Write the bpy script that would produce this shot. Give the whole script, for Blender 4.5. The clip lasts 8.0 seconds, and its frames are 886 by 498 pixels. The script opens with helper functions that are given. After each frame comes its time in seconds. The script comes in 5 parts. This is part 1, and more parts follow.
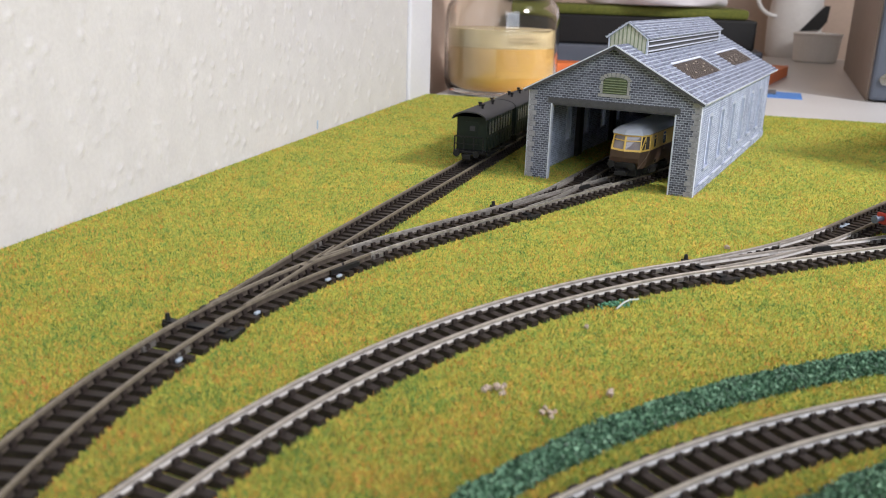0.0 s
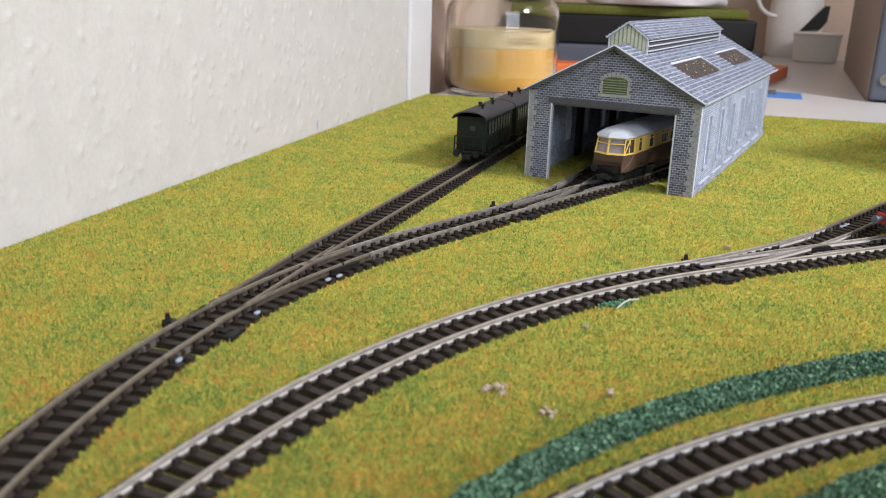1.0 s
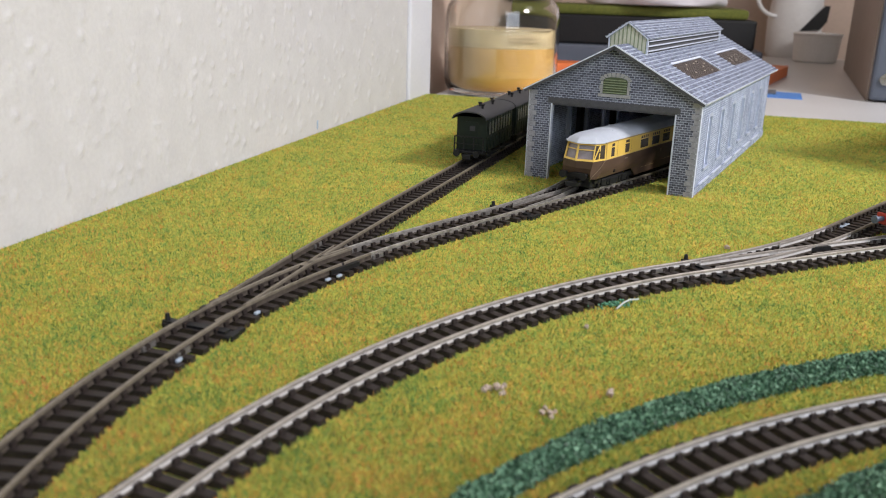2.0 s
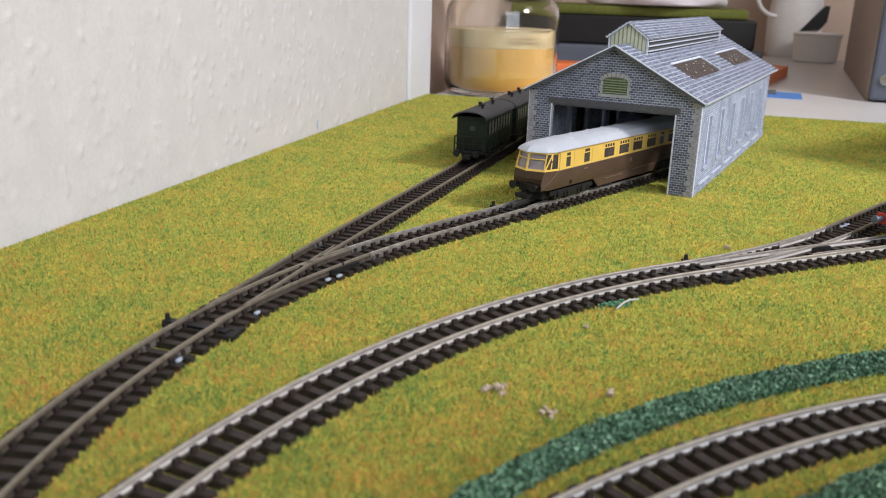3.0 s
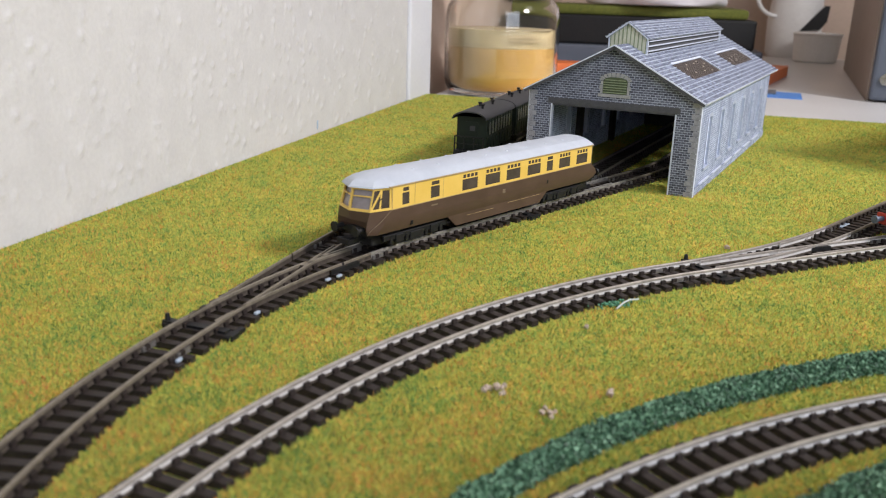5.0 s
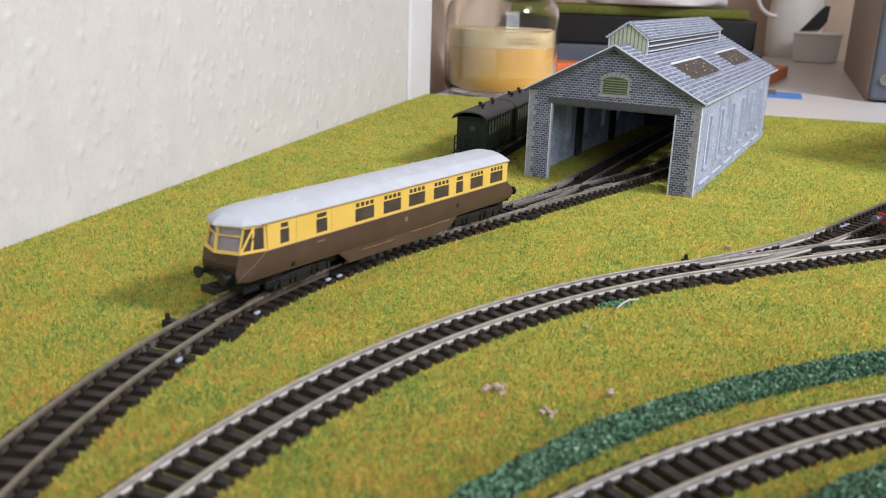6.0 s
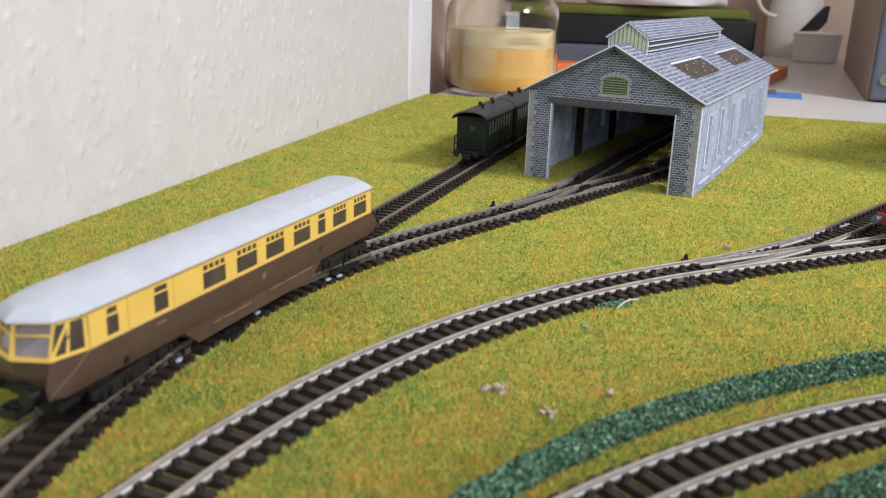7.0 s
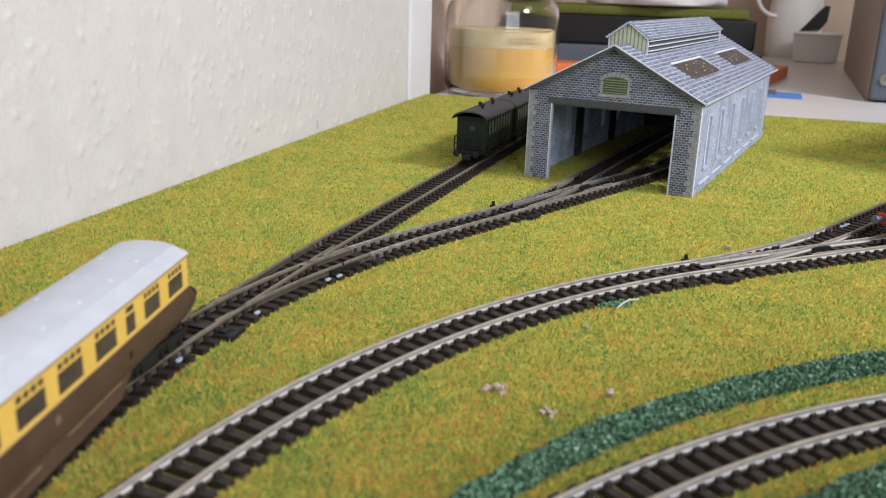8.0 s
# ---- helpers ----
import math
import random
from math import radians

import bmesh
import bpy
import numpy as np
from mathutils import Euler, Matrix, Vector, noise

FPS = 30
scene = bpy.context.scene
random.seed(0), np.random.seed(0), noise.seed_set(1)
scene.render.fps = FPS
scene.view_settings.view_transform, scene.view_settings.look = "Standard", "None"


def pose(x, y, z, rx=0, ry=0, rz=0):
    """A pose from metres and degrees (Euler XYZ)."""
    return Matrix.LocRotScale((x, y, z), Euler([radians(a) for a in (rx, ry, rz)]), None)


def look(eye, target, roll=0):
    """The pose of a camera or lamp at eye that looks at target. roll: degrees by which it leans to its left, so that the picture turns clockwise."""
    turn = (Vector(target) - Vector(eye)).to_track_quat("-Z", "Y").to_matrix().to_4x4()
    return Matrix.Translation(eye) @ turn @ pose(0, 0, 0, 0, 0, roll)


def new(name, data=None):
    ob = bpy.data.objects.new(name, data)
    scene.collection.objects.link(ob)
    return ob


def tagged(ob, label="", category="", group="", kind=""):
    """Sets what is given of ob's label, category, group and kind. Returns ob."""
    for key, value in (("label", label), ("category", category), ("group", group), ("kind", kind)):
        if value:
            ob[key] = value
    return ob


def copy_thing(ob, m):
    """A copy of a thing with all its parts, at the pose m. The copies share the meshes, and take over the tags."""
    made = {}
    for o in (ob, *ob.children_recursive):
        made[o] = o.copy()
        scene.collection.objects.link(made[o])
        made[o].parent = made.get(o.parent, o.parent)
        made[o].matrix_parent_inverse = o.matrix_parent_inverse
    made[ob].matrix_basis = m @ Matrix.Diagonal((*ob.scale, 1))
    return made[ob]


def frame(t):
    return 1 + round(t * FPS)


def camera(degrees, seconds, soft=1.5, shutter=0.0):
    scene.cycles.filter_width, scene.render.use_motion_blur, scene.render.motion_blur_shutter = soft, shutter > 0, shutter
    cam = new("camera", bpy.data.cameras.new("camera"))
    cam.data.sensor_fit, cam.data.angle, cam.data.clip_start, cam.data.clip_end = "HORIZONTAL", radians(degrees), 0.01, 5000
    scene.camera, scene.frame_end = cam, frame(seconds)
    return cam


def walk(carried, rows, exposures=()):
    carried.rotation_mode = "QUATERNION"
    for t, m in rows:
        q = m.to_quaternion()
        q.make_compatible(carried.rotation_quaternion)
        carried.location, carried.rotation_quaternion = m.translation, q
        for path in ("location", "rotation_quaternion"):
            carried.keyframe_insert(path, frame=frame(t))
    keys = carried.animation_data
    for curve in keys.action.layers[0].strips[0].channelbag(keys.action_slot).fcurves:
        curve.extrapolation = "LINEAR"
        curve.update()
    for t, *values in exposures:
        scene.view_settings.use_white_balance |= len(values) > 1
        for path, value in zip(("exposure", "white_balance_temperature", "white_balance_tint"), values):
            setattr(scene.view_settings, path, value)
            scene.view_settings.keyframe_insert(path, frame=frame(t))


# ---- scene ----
# Model railway in N gauge (9 mm between the rails) on a desk: all sizes are true sizes.
MM = 0.001
cam = camera(54.84, 8.0, soft=1.0, shutter=0.25)
PITCH = radians(-16.937)
EYE = Vector((0.0, 0.0, 0.08836))
CAM_POSE = look(EYE, EYE + Vector((0.0, math.cos(PITCH), math.sin(PITCH))), 1.87)
walk(cam, [(0.0, CAM_POSE), (8.0, CAM_POSE)], exposures=[(0.0, 0.12), (1.0, 0.09), (2.2, 0.0), (4.7, 0.0), (6.0, 0.06), (8.0, 0.05)])
cam.data.dof.use_dof = True
cam.data.dof.focus_distance = 0.355
cam.data.dof.aperture_fstop = 25.0

# ---- light: a daylit window behind the camera and a ceiling lamp ----
world = bpy.data.worlds.new("room_world")
world.use_nodes = True
scene.world = world
world.node_tree.nodes["Background"].inputs[0].default_value = (0.75, 0.85, 1.0, 1)
world.node_tree.nodes["Background"].inputs[1].default_value = 0.25


def area_lamp(name, m, sx, sy, watts, colour):
    d = bpy.data.lights.new(name, "AREA")
    d.shape, d.size, d.size_y, d.energy, d.color = "RECTANGLE", sx, sy, watts, colour
    ob = new(name, d)
    ob.matrix_world = m
    return ob


area_lamp("window_daylight", look((0.55, -0.96, 0.68), (0.10, 0.45, 0.0)), 0.9, 0.9, 13.0, (0.83, 0.88, 1.0))
area_lamp("ceiling_lamp_light", look((0.86, 0.08, 0.75), (0.1, 0.3, 0.0)), 0.2, 0.2, 13.8, (1.0, 0.96, 0.965))


# ---- materials ----
def nodes_of(name):
    m = bpy.data.materials.new(name)
    m.use_nodes = True
    nt = m.node_tree
    return m, nt, nt.nodes["Principled BSDF"]


def link(nt, a, b):
    nt.links.new(a, b)


def noise_node(nt, scale, detail=4.0, rough=0.6):
    co = nt.nodes.new("ShaderNodeTexCoord")
    n = nt.nodes.new("ShaderNodeTexNoise")
    n.inputs["Scale"].default_value, n.inputs["Detail"].default_value, n.inputs["Roughness"].default_value = scale, detail, rough
    link(nt, co.outputs["Object"], n.inputs["Vector"])
    return n


def ramp_node(nt, fac, stops):
    r = nt.nodes.new("ShaderNodeValToRGB")
    e = r.color_ramp.elements
    while len(e) < len(stops):
        e.new(0.5)
    for el, (pos, col) in zip(e, stops):
        el.position, el.color = pos, (*col, 1)
    link(nt, fac, r.inputs[0])
    return r


def bump_node(nt, bsdf, height, strength, distance):
    b = nt.nodes.new("ShaderNodeBump")
    b.inputs["Strength"].default_value, b.inputs["Distance"].default_value = strength, distance
    link(nt, height, b.inputs["Height"])
    link(nt, b.outputs[0], bsdf.inputs["Normal"])


def surface(name, dark, light, scale=600, rough=0.6, metal=0.0, bump=0.15, fine=4000, spec=0.5, depth=0.0002):
    """Two tones mixed at a coarse and a fine scale, with a little relief."""
    m, nt, b = nodes_of(name)
    n1, n2 = noise_node(nt, scale), noise_node(nt, fine, 3.0)
    mix = nt.nodes.new("ShaderNodeMath")
    mix.operation = "MULTIPLY_ADD"
    mix.inputs[1].default_value, mix.inputs[2].default_value = 0.45, 0.0
    link(nt, n2.outputs[0], mix.inputs[0])
    add = nt.nodes.new("ShaderNodeMath")
    add.operation = "MULTIPLY_ADD"
    add.inputs[1].default_value = 0.55
    link(nt, n1.outputs[0], add.inputs[0])
    link(nt, mix.outputs[0], add.inputs[2])
    r = ramp_node(nt, add.outputs[0], [(0.36, dark), (0.64, light)])
    link(nt, r.outputs[0], b.inputs["Base Color"])
    rr = nt.nodes.new("ShaderNodeMapRange")
    rr.inputs["To Min"].default_value, rr.inputs["To Max"].default_value = max(0.03, rough - 0.1), min(1.0, rough + 0.1)
    link(nt, n1.outputs[0], rr.inputs[0])
    link(nt, rr.outputs[0], b.inputs["Roughness"])
    b.inputs["Metallic"].default_value = metal
    b.inputs["Specular IOR Level"].default_value = spec
    if bump:
        bump_node(nt, b, n2.outputs[0], bump, depth)
    return m


def glass(name, colour=(1, 1, 1), rough=0.03, ior=1.45):
    m, nt, b = nodes_of(name)
    b.inputs["Base Color"].default_value = (*colour, 1)
    b.inputs["Transmission Weight"].default_value = 1.0
    b.inputs["Roughness"].default_value = rough
    b.inputs["IOR"].default_value = ior
    return m


def grass_material(name, blades):
    m, nt, b = nodes_of(name)
    big, mid = noise_node(nt, 48, 5.0, 0.65), noise_node(nt, 300, 5.0, 0.75)
    s = nt.nodes.new("ShaderNodeMath")
    s.operation = "MULTIPLY_ADD"
    s.inputs[1].default_value = 0.44
    link(nt, big.outputs[0], s.inputs[0])
    last = nt.nodes.new("ShaderNodeMath")
    last.operation = "MULTIPLY"
    last.inputs[1].default_value = 0.90
    if blades:
        g = nt.nodes.new("ShaderNodeNewGeometry")
        avg = nt.nodes.new("ShaderNodeMix")
        avg.inputs[0].default_value = 0.56
        link(nt, mid.outputs[0], avg.inputs[2])
        link(nt, g.outputs["Random Per Island"], avg.inputs[3])
        link(nt, avg.outputs[0], last.inputs[0])
    else:
        link(nt, mid.outputs[0], last.inputs[0])
    link(nt, last.outputs[0], s.inputs[2])
    r = ramp_node(nt, s.outputs[0], GRASS_STOPS)
    link(nt, r.outputs[0], b.inputs["Base Color"])
    b.inputs["Roughness"].default_value = 0.75
    b.inputs["Specular IOR Level"].default_value = 0.25
    if not blades:
        bump_node(nt, b, mid.outputs[0], 0.6, 0.001)
    return m


GRASS_STOPS = [(0.41, (0.03, 0.125, 0.045)), (0.515, (0.12, 0.27, 0.06)), (0.64, (0.355, 0.425, 0.073)), (0.785, (0.635, 0.52, 0.093)), (0.885, (0.72, 0.33, 0.08)), (0.96, (0.50, 0.085, 0.06))]
M_GRASS = grass_material("grass_mat", False)
M_BLADES = grass_material("grass_fibres", True)
M_HEDGE = surface("hedge_foam", (0.007, 0.032, 0.017), (0.042, 0.11, 0.058), 500, 0.8)
M_SLEEPER = surface("sleeper_plastic", (0.013, 0.0095, 0.0085), (0.034, 0.025, 0.022), 700, 0.55, spec=0.35)
# Near-white webs: the window's reflection on the rail sides is painted in.
M_WEB_SHEEN = surface("rail_web_sheen", (0.70, 0.70, 0.72), (0.93, 0.92, 0.93), 260, 0.25, 0.3, 0.05, 2500, 0.8)
M_WEB_PALE_SHEEN = surface("pale_rail_web_sheen", (0.62, 0.585, 0.57), (0.95, 0.92, 0.90), 160, 0.3, 0.3, 0.05, 2500, 0.7)
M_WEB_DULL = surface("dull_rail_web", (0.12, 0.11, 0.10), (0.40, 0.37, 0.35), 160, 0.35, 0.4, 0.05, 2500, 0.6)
M_WEB = surface("dark_brown_rail_web", (0.05, 0.04, 0.033), (0.12, 0.098, 0.08), 600, 0.5, 0.4, 0.1, 2500)
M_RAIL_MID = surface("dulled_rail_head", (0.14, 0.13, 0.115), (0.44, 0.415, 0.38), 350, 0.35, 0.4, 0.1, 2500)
M_RAIL_BRIGHT = surface("tan_nickel_head", (0.21, 0.195, 0.17), (0.35, 0.32, 0.28), 400, 0.4, 0.3, 0.1, 2500)
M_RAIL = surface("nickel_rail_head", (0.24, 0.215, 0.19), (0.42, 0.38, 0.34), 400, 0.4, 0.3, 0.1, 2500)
M_RAIL_OLD = surface("tarnished_rail_head", (0.135, 0.115, 0.088), (0.25, 0.215, 0.165), 400, 0.5, 0.3, 0.15, 2500)
M_JOINER = surface("rail_joiner_steel", (0.22, 0.21, 0.20), (0.38, 0.36, 0.34), 900, 0.35, 0.7)
# Bluish glint of small metal plates, put into their base colour.
M_FISHPLATE = surface("bluish_plate_glint", (0.30, 0.37, 0.47), (0.50, 0.58, 0.70), 900, 0.25, 0.25)
M_WALLPAPER = surface("white_wallpaper", (0.54, 0.522, 0.522), (0.605, 0.588, 0.589), 60, 0.85, 0, 0.2, 500, 0.3, 0.0006)
M_WHITE = surface("white_paint", (0.70, 0.69, 0.68), (0.8, 0.79, 0.78), 12, 0.45, 0, 0.05, 300)
M_TRIM = surface("cool_white_paint", (0.64, 0.64, 0.69), (0.70, 0.70, 0.75), 12, 0.45, 0, 0.05, 300)
M_DESK = surface("white_desk_laminate", (0.60, 0.60, 0.61), (0.68, 0.68, 0.69), 8, 0.35, 0, 0.03, 300)
M_BEIGE = surface("beige_wall_paint", (0.55, 0.42, 0.335), (0.63, 0.485, 0.39), 5, 0.8, 0, 0.1, 200)
# Mid tone of the unseen walls and ceiling, chosen to cut bounce light.
M_ROOM = surface("unseen_room_paint", (0.36, 0.35, 0.34), (0.44, 0.43, 0.42), 6, 0.8, 0, 0.05, 300)
M_CARPET = surface("grey_carpet", (0.10, 0.10, 0.11), (0.2, 0.2, 0.21), 40, 0.95, 0, 0.4, 800)
M_BLACK = surface("black_plastic", (0.006, 0.006, 0.0065), (0.016, 0.016, 0.017), 400, 0.5, spec=0.3)
M_CARD = surface("card_edge", (0.43, 0.46, 0.55), (0.60, 0.64, 0.74), 500, 0.8)
M_CREASE = surface("bare_white_card", (0.52, 0.56, 0.67), (0.70, 0.74, 0.84), 500, 0.8)
M_DARK_CARD = surface("blackish_card", (0.022, 0.02, 0.02), (0.06, 0.055, 0.052), 200, 0.9)
M_SURROUND = surface("grey_blue_card", (0.29, 0.325, 0.41), (0.45, 0.49, 0.59), 500, 0.8)
M_BEAM = surface("dark_lintel_card", (0.045, 0.045, 0.052), (0.085, 0.085, 0.095), 500, 0.8)
M_EDGE = surface("pale_slate_edge", (0.20, 0.225, 0.30), (0.56, 0.61, 0.73), 330, 0.8)
M_ARCH = surface("arch_stone", (0.24, 0.24, 0.245), (0.38, 0.38, 0.385), 600, 0.85)
M_QUOIN = surface("quoin_stone", (0.20, 0.20, 0.23), (0.36, 0.36, 0.40), 500, 0.85)
M_LOUVRE_BACK = surface("dark_green_backing", (0.05, 0.07, 0.035), (0.09, 0.12, 0.06), 500, 0.8)
M_LOUVRE = surface("green_louvre", (0.16, 0.20, 0.12), (0.30, 0.35, 0.22), 500, 0.7)
M_BOARDS = surface("pale_green_boarding", (0.50, 0.51, 0.40), (0.62, 0.62, 0.50), 400, 0.75)
M_CREAM = surface("cream_paint", (0.66, 0.43, 0.085), (0.74, 0.50, 0.12), 120, 0.42, 0, 0.03, 4000)
M_BROWN = surface("chocolate_paint", (0.064, 0.038, 0.026), (0.088, 0.054, 0.037), 150, 0.48, 0, 0.03, 4000, 0.35)
M_ROOF = surface("pale_grey_roof", (0.40, 0.43, 0.49), (0.48, 0.51, 0.575), 150, 0.5, 0, 0.04, 4000)
M_VENT = surface("pale_ventilator", (0.46, 0.49, 0.55), (0.54, 0.57, 0.63), 150, 0.5)
M_PANE = surface("tinted_pane", (0.045, 0.036, 0.03), (0.085, 0.066, 0.054), 200, 0.22, 0, 0.0, 4000, 0.25)
M_SCREEN = surface("windscreen_pane", (0.20, 0.175, 0.19), (0.28, 0.25, 0.27), 200, 0.12, 0, 0.0)
M_GOLD = surface("gold_lining", (0.30, 0.21, 0.10), (0.38, 0.27, 0.14), 500, 0.5)
M_FADED = surface("faded_gold", (0.14, 0.10, 0.065), (0.19, 0.14, 0.09), 500, 0.5)
M_COACH = surface("dark_green_coach", (0.004, 0.009, 0.006), (0.010, 0.018, 0.012), 300, 0.55, spec=0.3)
M_COACHROOF = surface("charcoal_roof", (0.025, 0.025, 0.028), (0.05, 0.05, 0.054), 300, 0.75)
M_COACHWIN = surface("coach_pane", (0.06, 0.065, 0.06), (0.11, 0.115, 0.10), 300, 0.3, 0, 0)
M_RED = surface("red_paint", (0.35, 0.03, 0.02), (0.45, 0.05, 0.03), 300, 0.45)
M_GREYMETAL = surface("grey_metal", (0.07, 0.09, 0.13), (0.17, 0.20, 0.26), 500, 0.4, 0.5)
M_GLASS = glass("jar_glass", (0.97, 0.98, 0.96))
M_PAPER = surface("kraft_label", (0.33, 0.185, 0.04), (0.40, 0.235, 0.06), 60, 0.7)
M_INK = surface("label_ink", (0.27, 0.15, 0.035), (0.33, 0.19, 0.05), 200, 0.7)
M_ORANGE = surface("orange_card", (0.75, 0.16, 0.04), (0.85, 0.24, 0.07), 40, 0.5)
M_YELLOWCARD = surface("pale_yellow_card", (0.7, 0.55, 0.3), (0.8, 0.66, 0.4), 40, 0.5)
M_BLUE = surface("blue_paper", (0.05, 0.2, 0.6), (0.08, 0.27, 0.7), 40, 0.5)
M_SLATEBOX = surface("slate_plastic", (0.075, 0.09, 0.12), (0.11, 0.125, 0.16), 20, 0.5, 0, 0.05, 900)
M_TAUPE = surface("taupe_panel", (0.22, 0.175, 0.145), (0.29, 0.235, 0.20), 20, 0.6, 0, 0.05, 900)
M_SILVER = surface("silver_button", (0.7, 0.7, 0.72), (0.85, 0.85, 0.87), 400, 0.2, 1.0)
M_CLOTH = surface("pale_cloth", (0.6, 0.57, 0.6), (0.72, 0.69, 0.72), 60, 0.9)
M_INKBLUE = surface("pale_blue_ink", (0.30, 0.38, 0.52), (0.42, 0.50, 0.62), 900, 0.8)
M_STONE = surface("pinkish_grit", (0.28, 0.20, 0.14), (0.50, 0.42, 0.36), 900, 0.8)
M_TUFT = surface("teal_foam_scrap", (0.03, 0.12, 0.06), (0.12, 0.32, 0.20), 900, 0.8)
M_WIRE = surface("bare_wire", (0.42, 0.45, 0.45), (0.6, 0.64, 0.62), 900, 0.5, 0.3)


def liquid_material():
    """Cloudy liquid, more amber towards the bottom and towards one side."""
    m, nt, b = nodes_of("amber_liquid")
    co = nt.nodes.new("ShaderNodeTexCoord")
    sep = nt.nodes.new("ShaderNodeSeparateXYZ")
    link(nt, co.outputs["Object"], sep.inputs[0])
    lean = nt.nodes.new("ShaderNodeMath")
    lean.operation = "MULTIPLY_ADD"
    lean.inputs[1].default_value = -0.22
    link(nt, sep.outputs[0], lean.inputs[0])
    link(nt, sep.outputs[2], lean.inputs[2])
    n = noise_node(nt, 30, 3.0)
    wob = nt.nodes.new("ShaderNodeMath")
    wob.operation = "MULTIPLY_ADD"
    wob.inputs[1].default_value = 0.012
    link(nt, n.outputs[0], wob.inputs[0])
    link(nt, lean.outputs[0], wob.inputs[2])
    mr = nt.nodes.new("ShaderNodeMapRange")
    mr.inputs["From Min"].default_value, mr.inputs["From Max"].default_value = 0.012, 0.034
    link(nt, wob.outputs[0], mr.inputs[0])
    r = ramp_node(nt, mr.outputs[0], [(0.0, (0.55, 0.25, 0.02)), (0.5, (0.44, 0.25, 0.06)), (1.0, (0.38, 0.25, 0.11))])
    link(nt, r.outputs[0], b.inputs["Base Color"])
    b.inputs["Transmission Weight"].default_value = 0.1
    b.inputs["Roughness"].default_value = 0.35
    b.inputs["IOR"].default_value = 1.33
    return m


M_LIQUID = liquid_material()


def brick_material(name, dark, light, mortar, bw, bh, axis):
    """Printed brickwork; axis says which object axis runs along the courses."""
    m, nt, b = nodes_of(name)
    co = nt.nodes.new("ShaderNodeTexCoord")
    sep, com = nt.nodes.new("ShaderNodeSeparateXYZ"), nt.nodes.new("ShaderNodeCombineXYZ")
    link(nt, co.outputs["Object"], sep.inputs[0])
    link(nt, sep.outputs[axis], com.inputs[0])
    link(nt, sep.outputs[2], com.inputs[1])
    br = nt.nodes.new("ShaderNodeTexBrick")
    br.inputs["Scale"].default_value = 1.0
    br.inputs["Brick Width"].default_value, br.inputs["Row Height"].default_value = bw, bh
    br.inputs["Mortar Size"].default_value = bh * 0.115
    br.inputs["Mortar Smooth"].default_value = 0.3
    br.inputs["Color1"].default_value, br.inputs["Color2"].default_value, br.inputs["Mortar"].default_value = (*dark, 1), (*light, 1), (*mortar, 1)
    link(nt, com.outputs[0], br.inputs["Vector"])
    n = noise_node(nt, 90, 3.0)
    mul = nt.nodes.new("ShaderNodeMix")
    mul.data_type, mul.blend_type = "RGBA", "MULTIPLY"
    mul.inputs[0].default_value = 0.6
    r = ramp_node(nt, n.outputs[0], [(0.34, (0.50, 0.50, 0.55)), (0.60, (1.06, 1.06, 1.06))])
    link(nt, br.outputs[0], mul.inputs[6])
    link(nt, r.outputs[0], mul.inputs[7])
    link(nt, mul.outputs[2], b.inputs["Base Color"])
    b.inputs["Roughness"].default_value = 0.8
    bump_node(nt, b, br.outputs["Fac"], -0.3, 0.0002)
    return m


# Gable print darker, side print paler: the shed's shaded and lit faces painted in.
M_BRICK_SHADED = brick_material("shaded_brick_print_across", (0.045, 0.05, 0.075), (0.125, 0.137, 0.185), (0.39, 0.42, 0.515), 2.3 * MM, 1.1 * MM, 0)
M_BRICK_LIT = brick_material("lit_brick_print_along", (0.17, 0.20, 0.29), (0.29, 0.335, 0.455), (0.56, 0.62, 0.77), 2.3 * MM, 1.1 * MM, 1)

# Pale inside print, raised further for light that enters by the shed mouth.
M_LIT_LINING = brick_material("pale_lit_brick_inside", (0.26, 0.31, 0.43), (0.50, 0.57, 0.72), (0.82, 0.88, 0.98), 2.3 * MM, 1.1 * MM, 1)


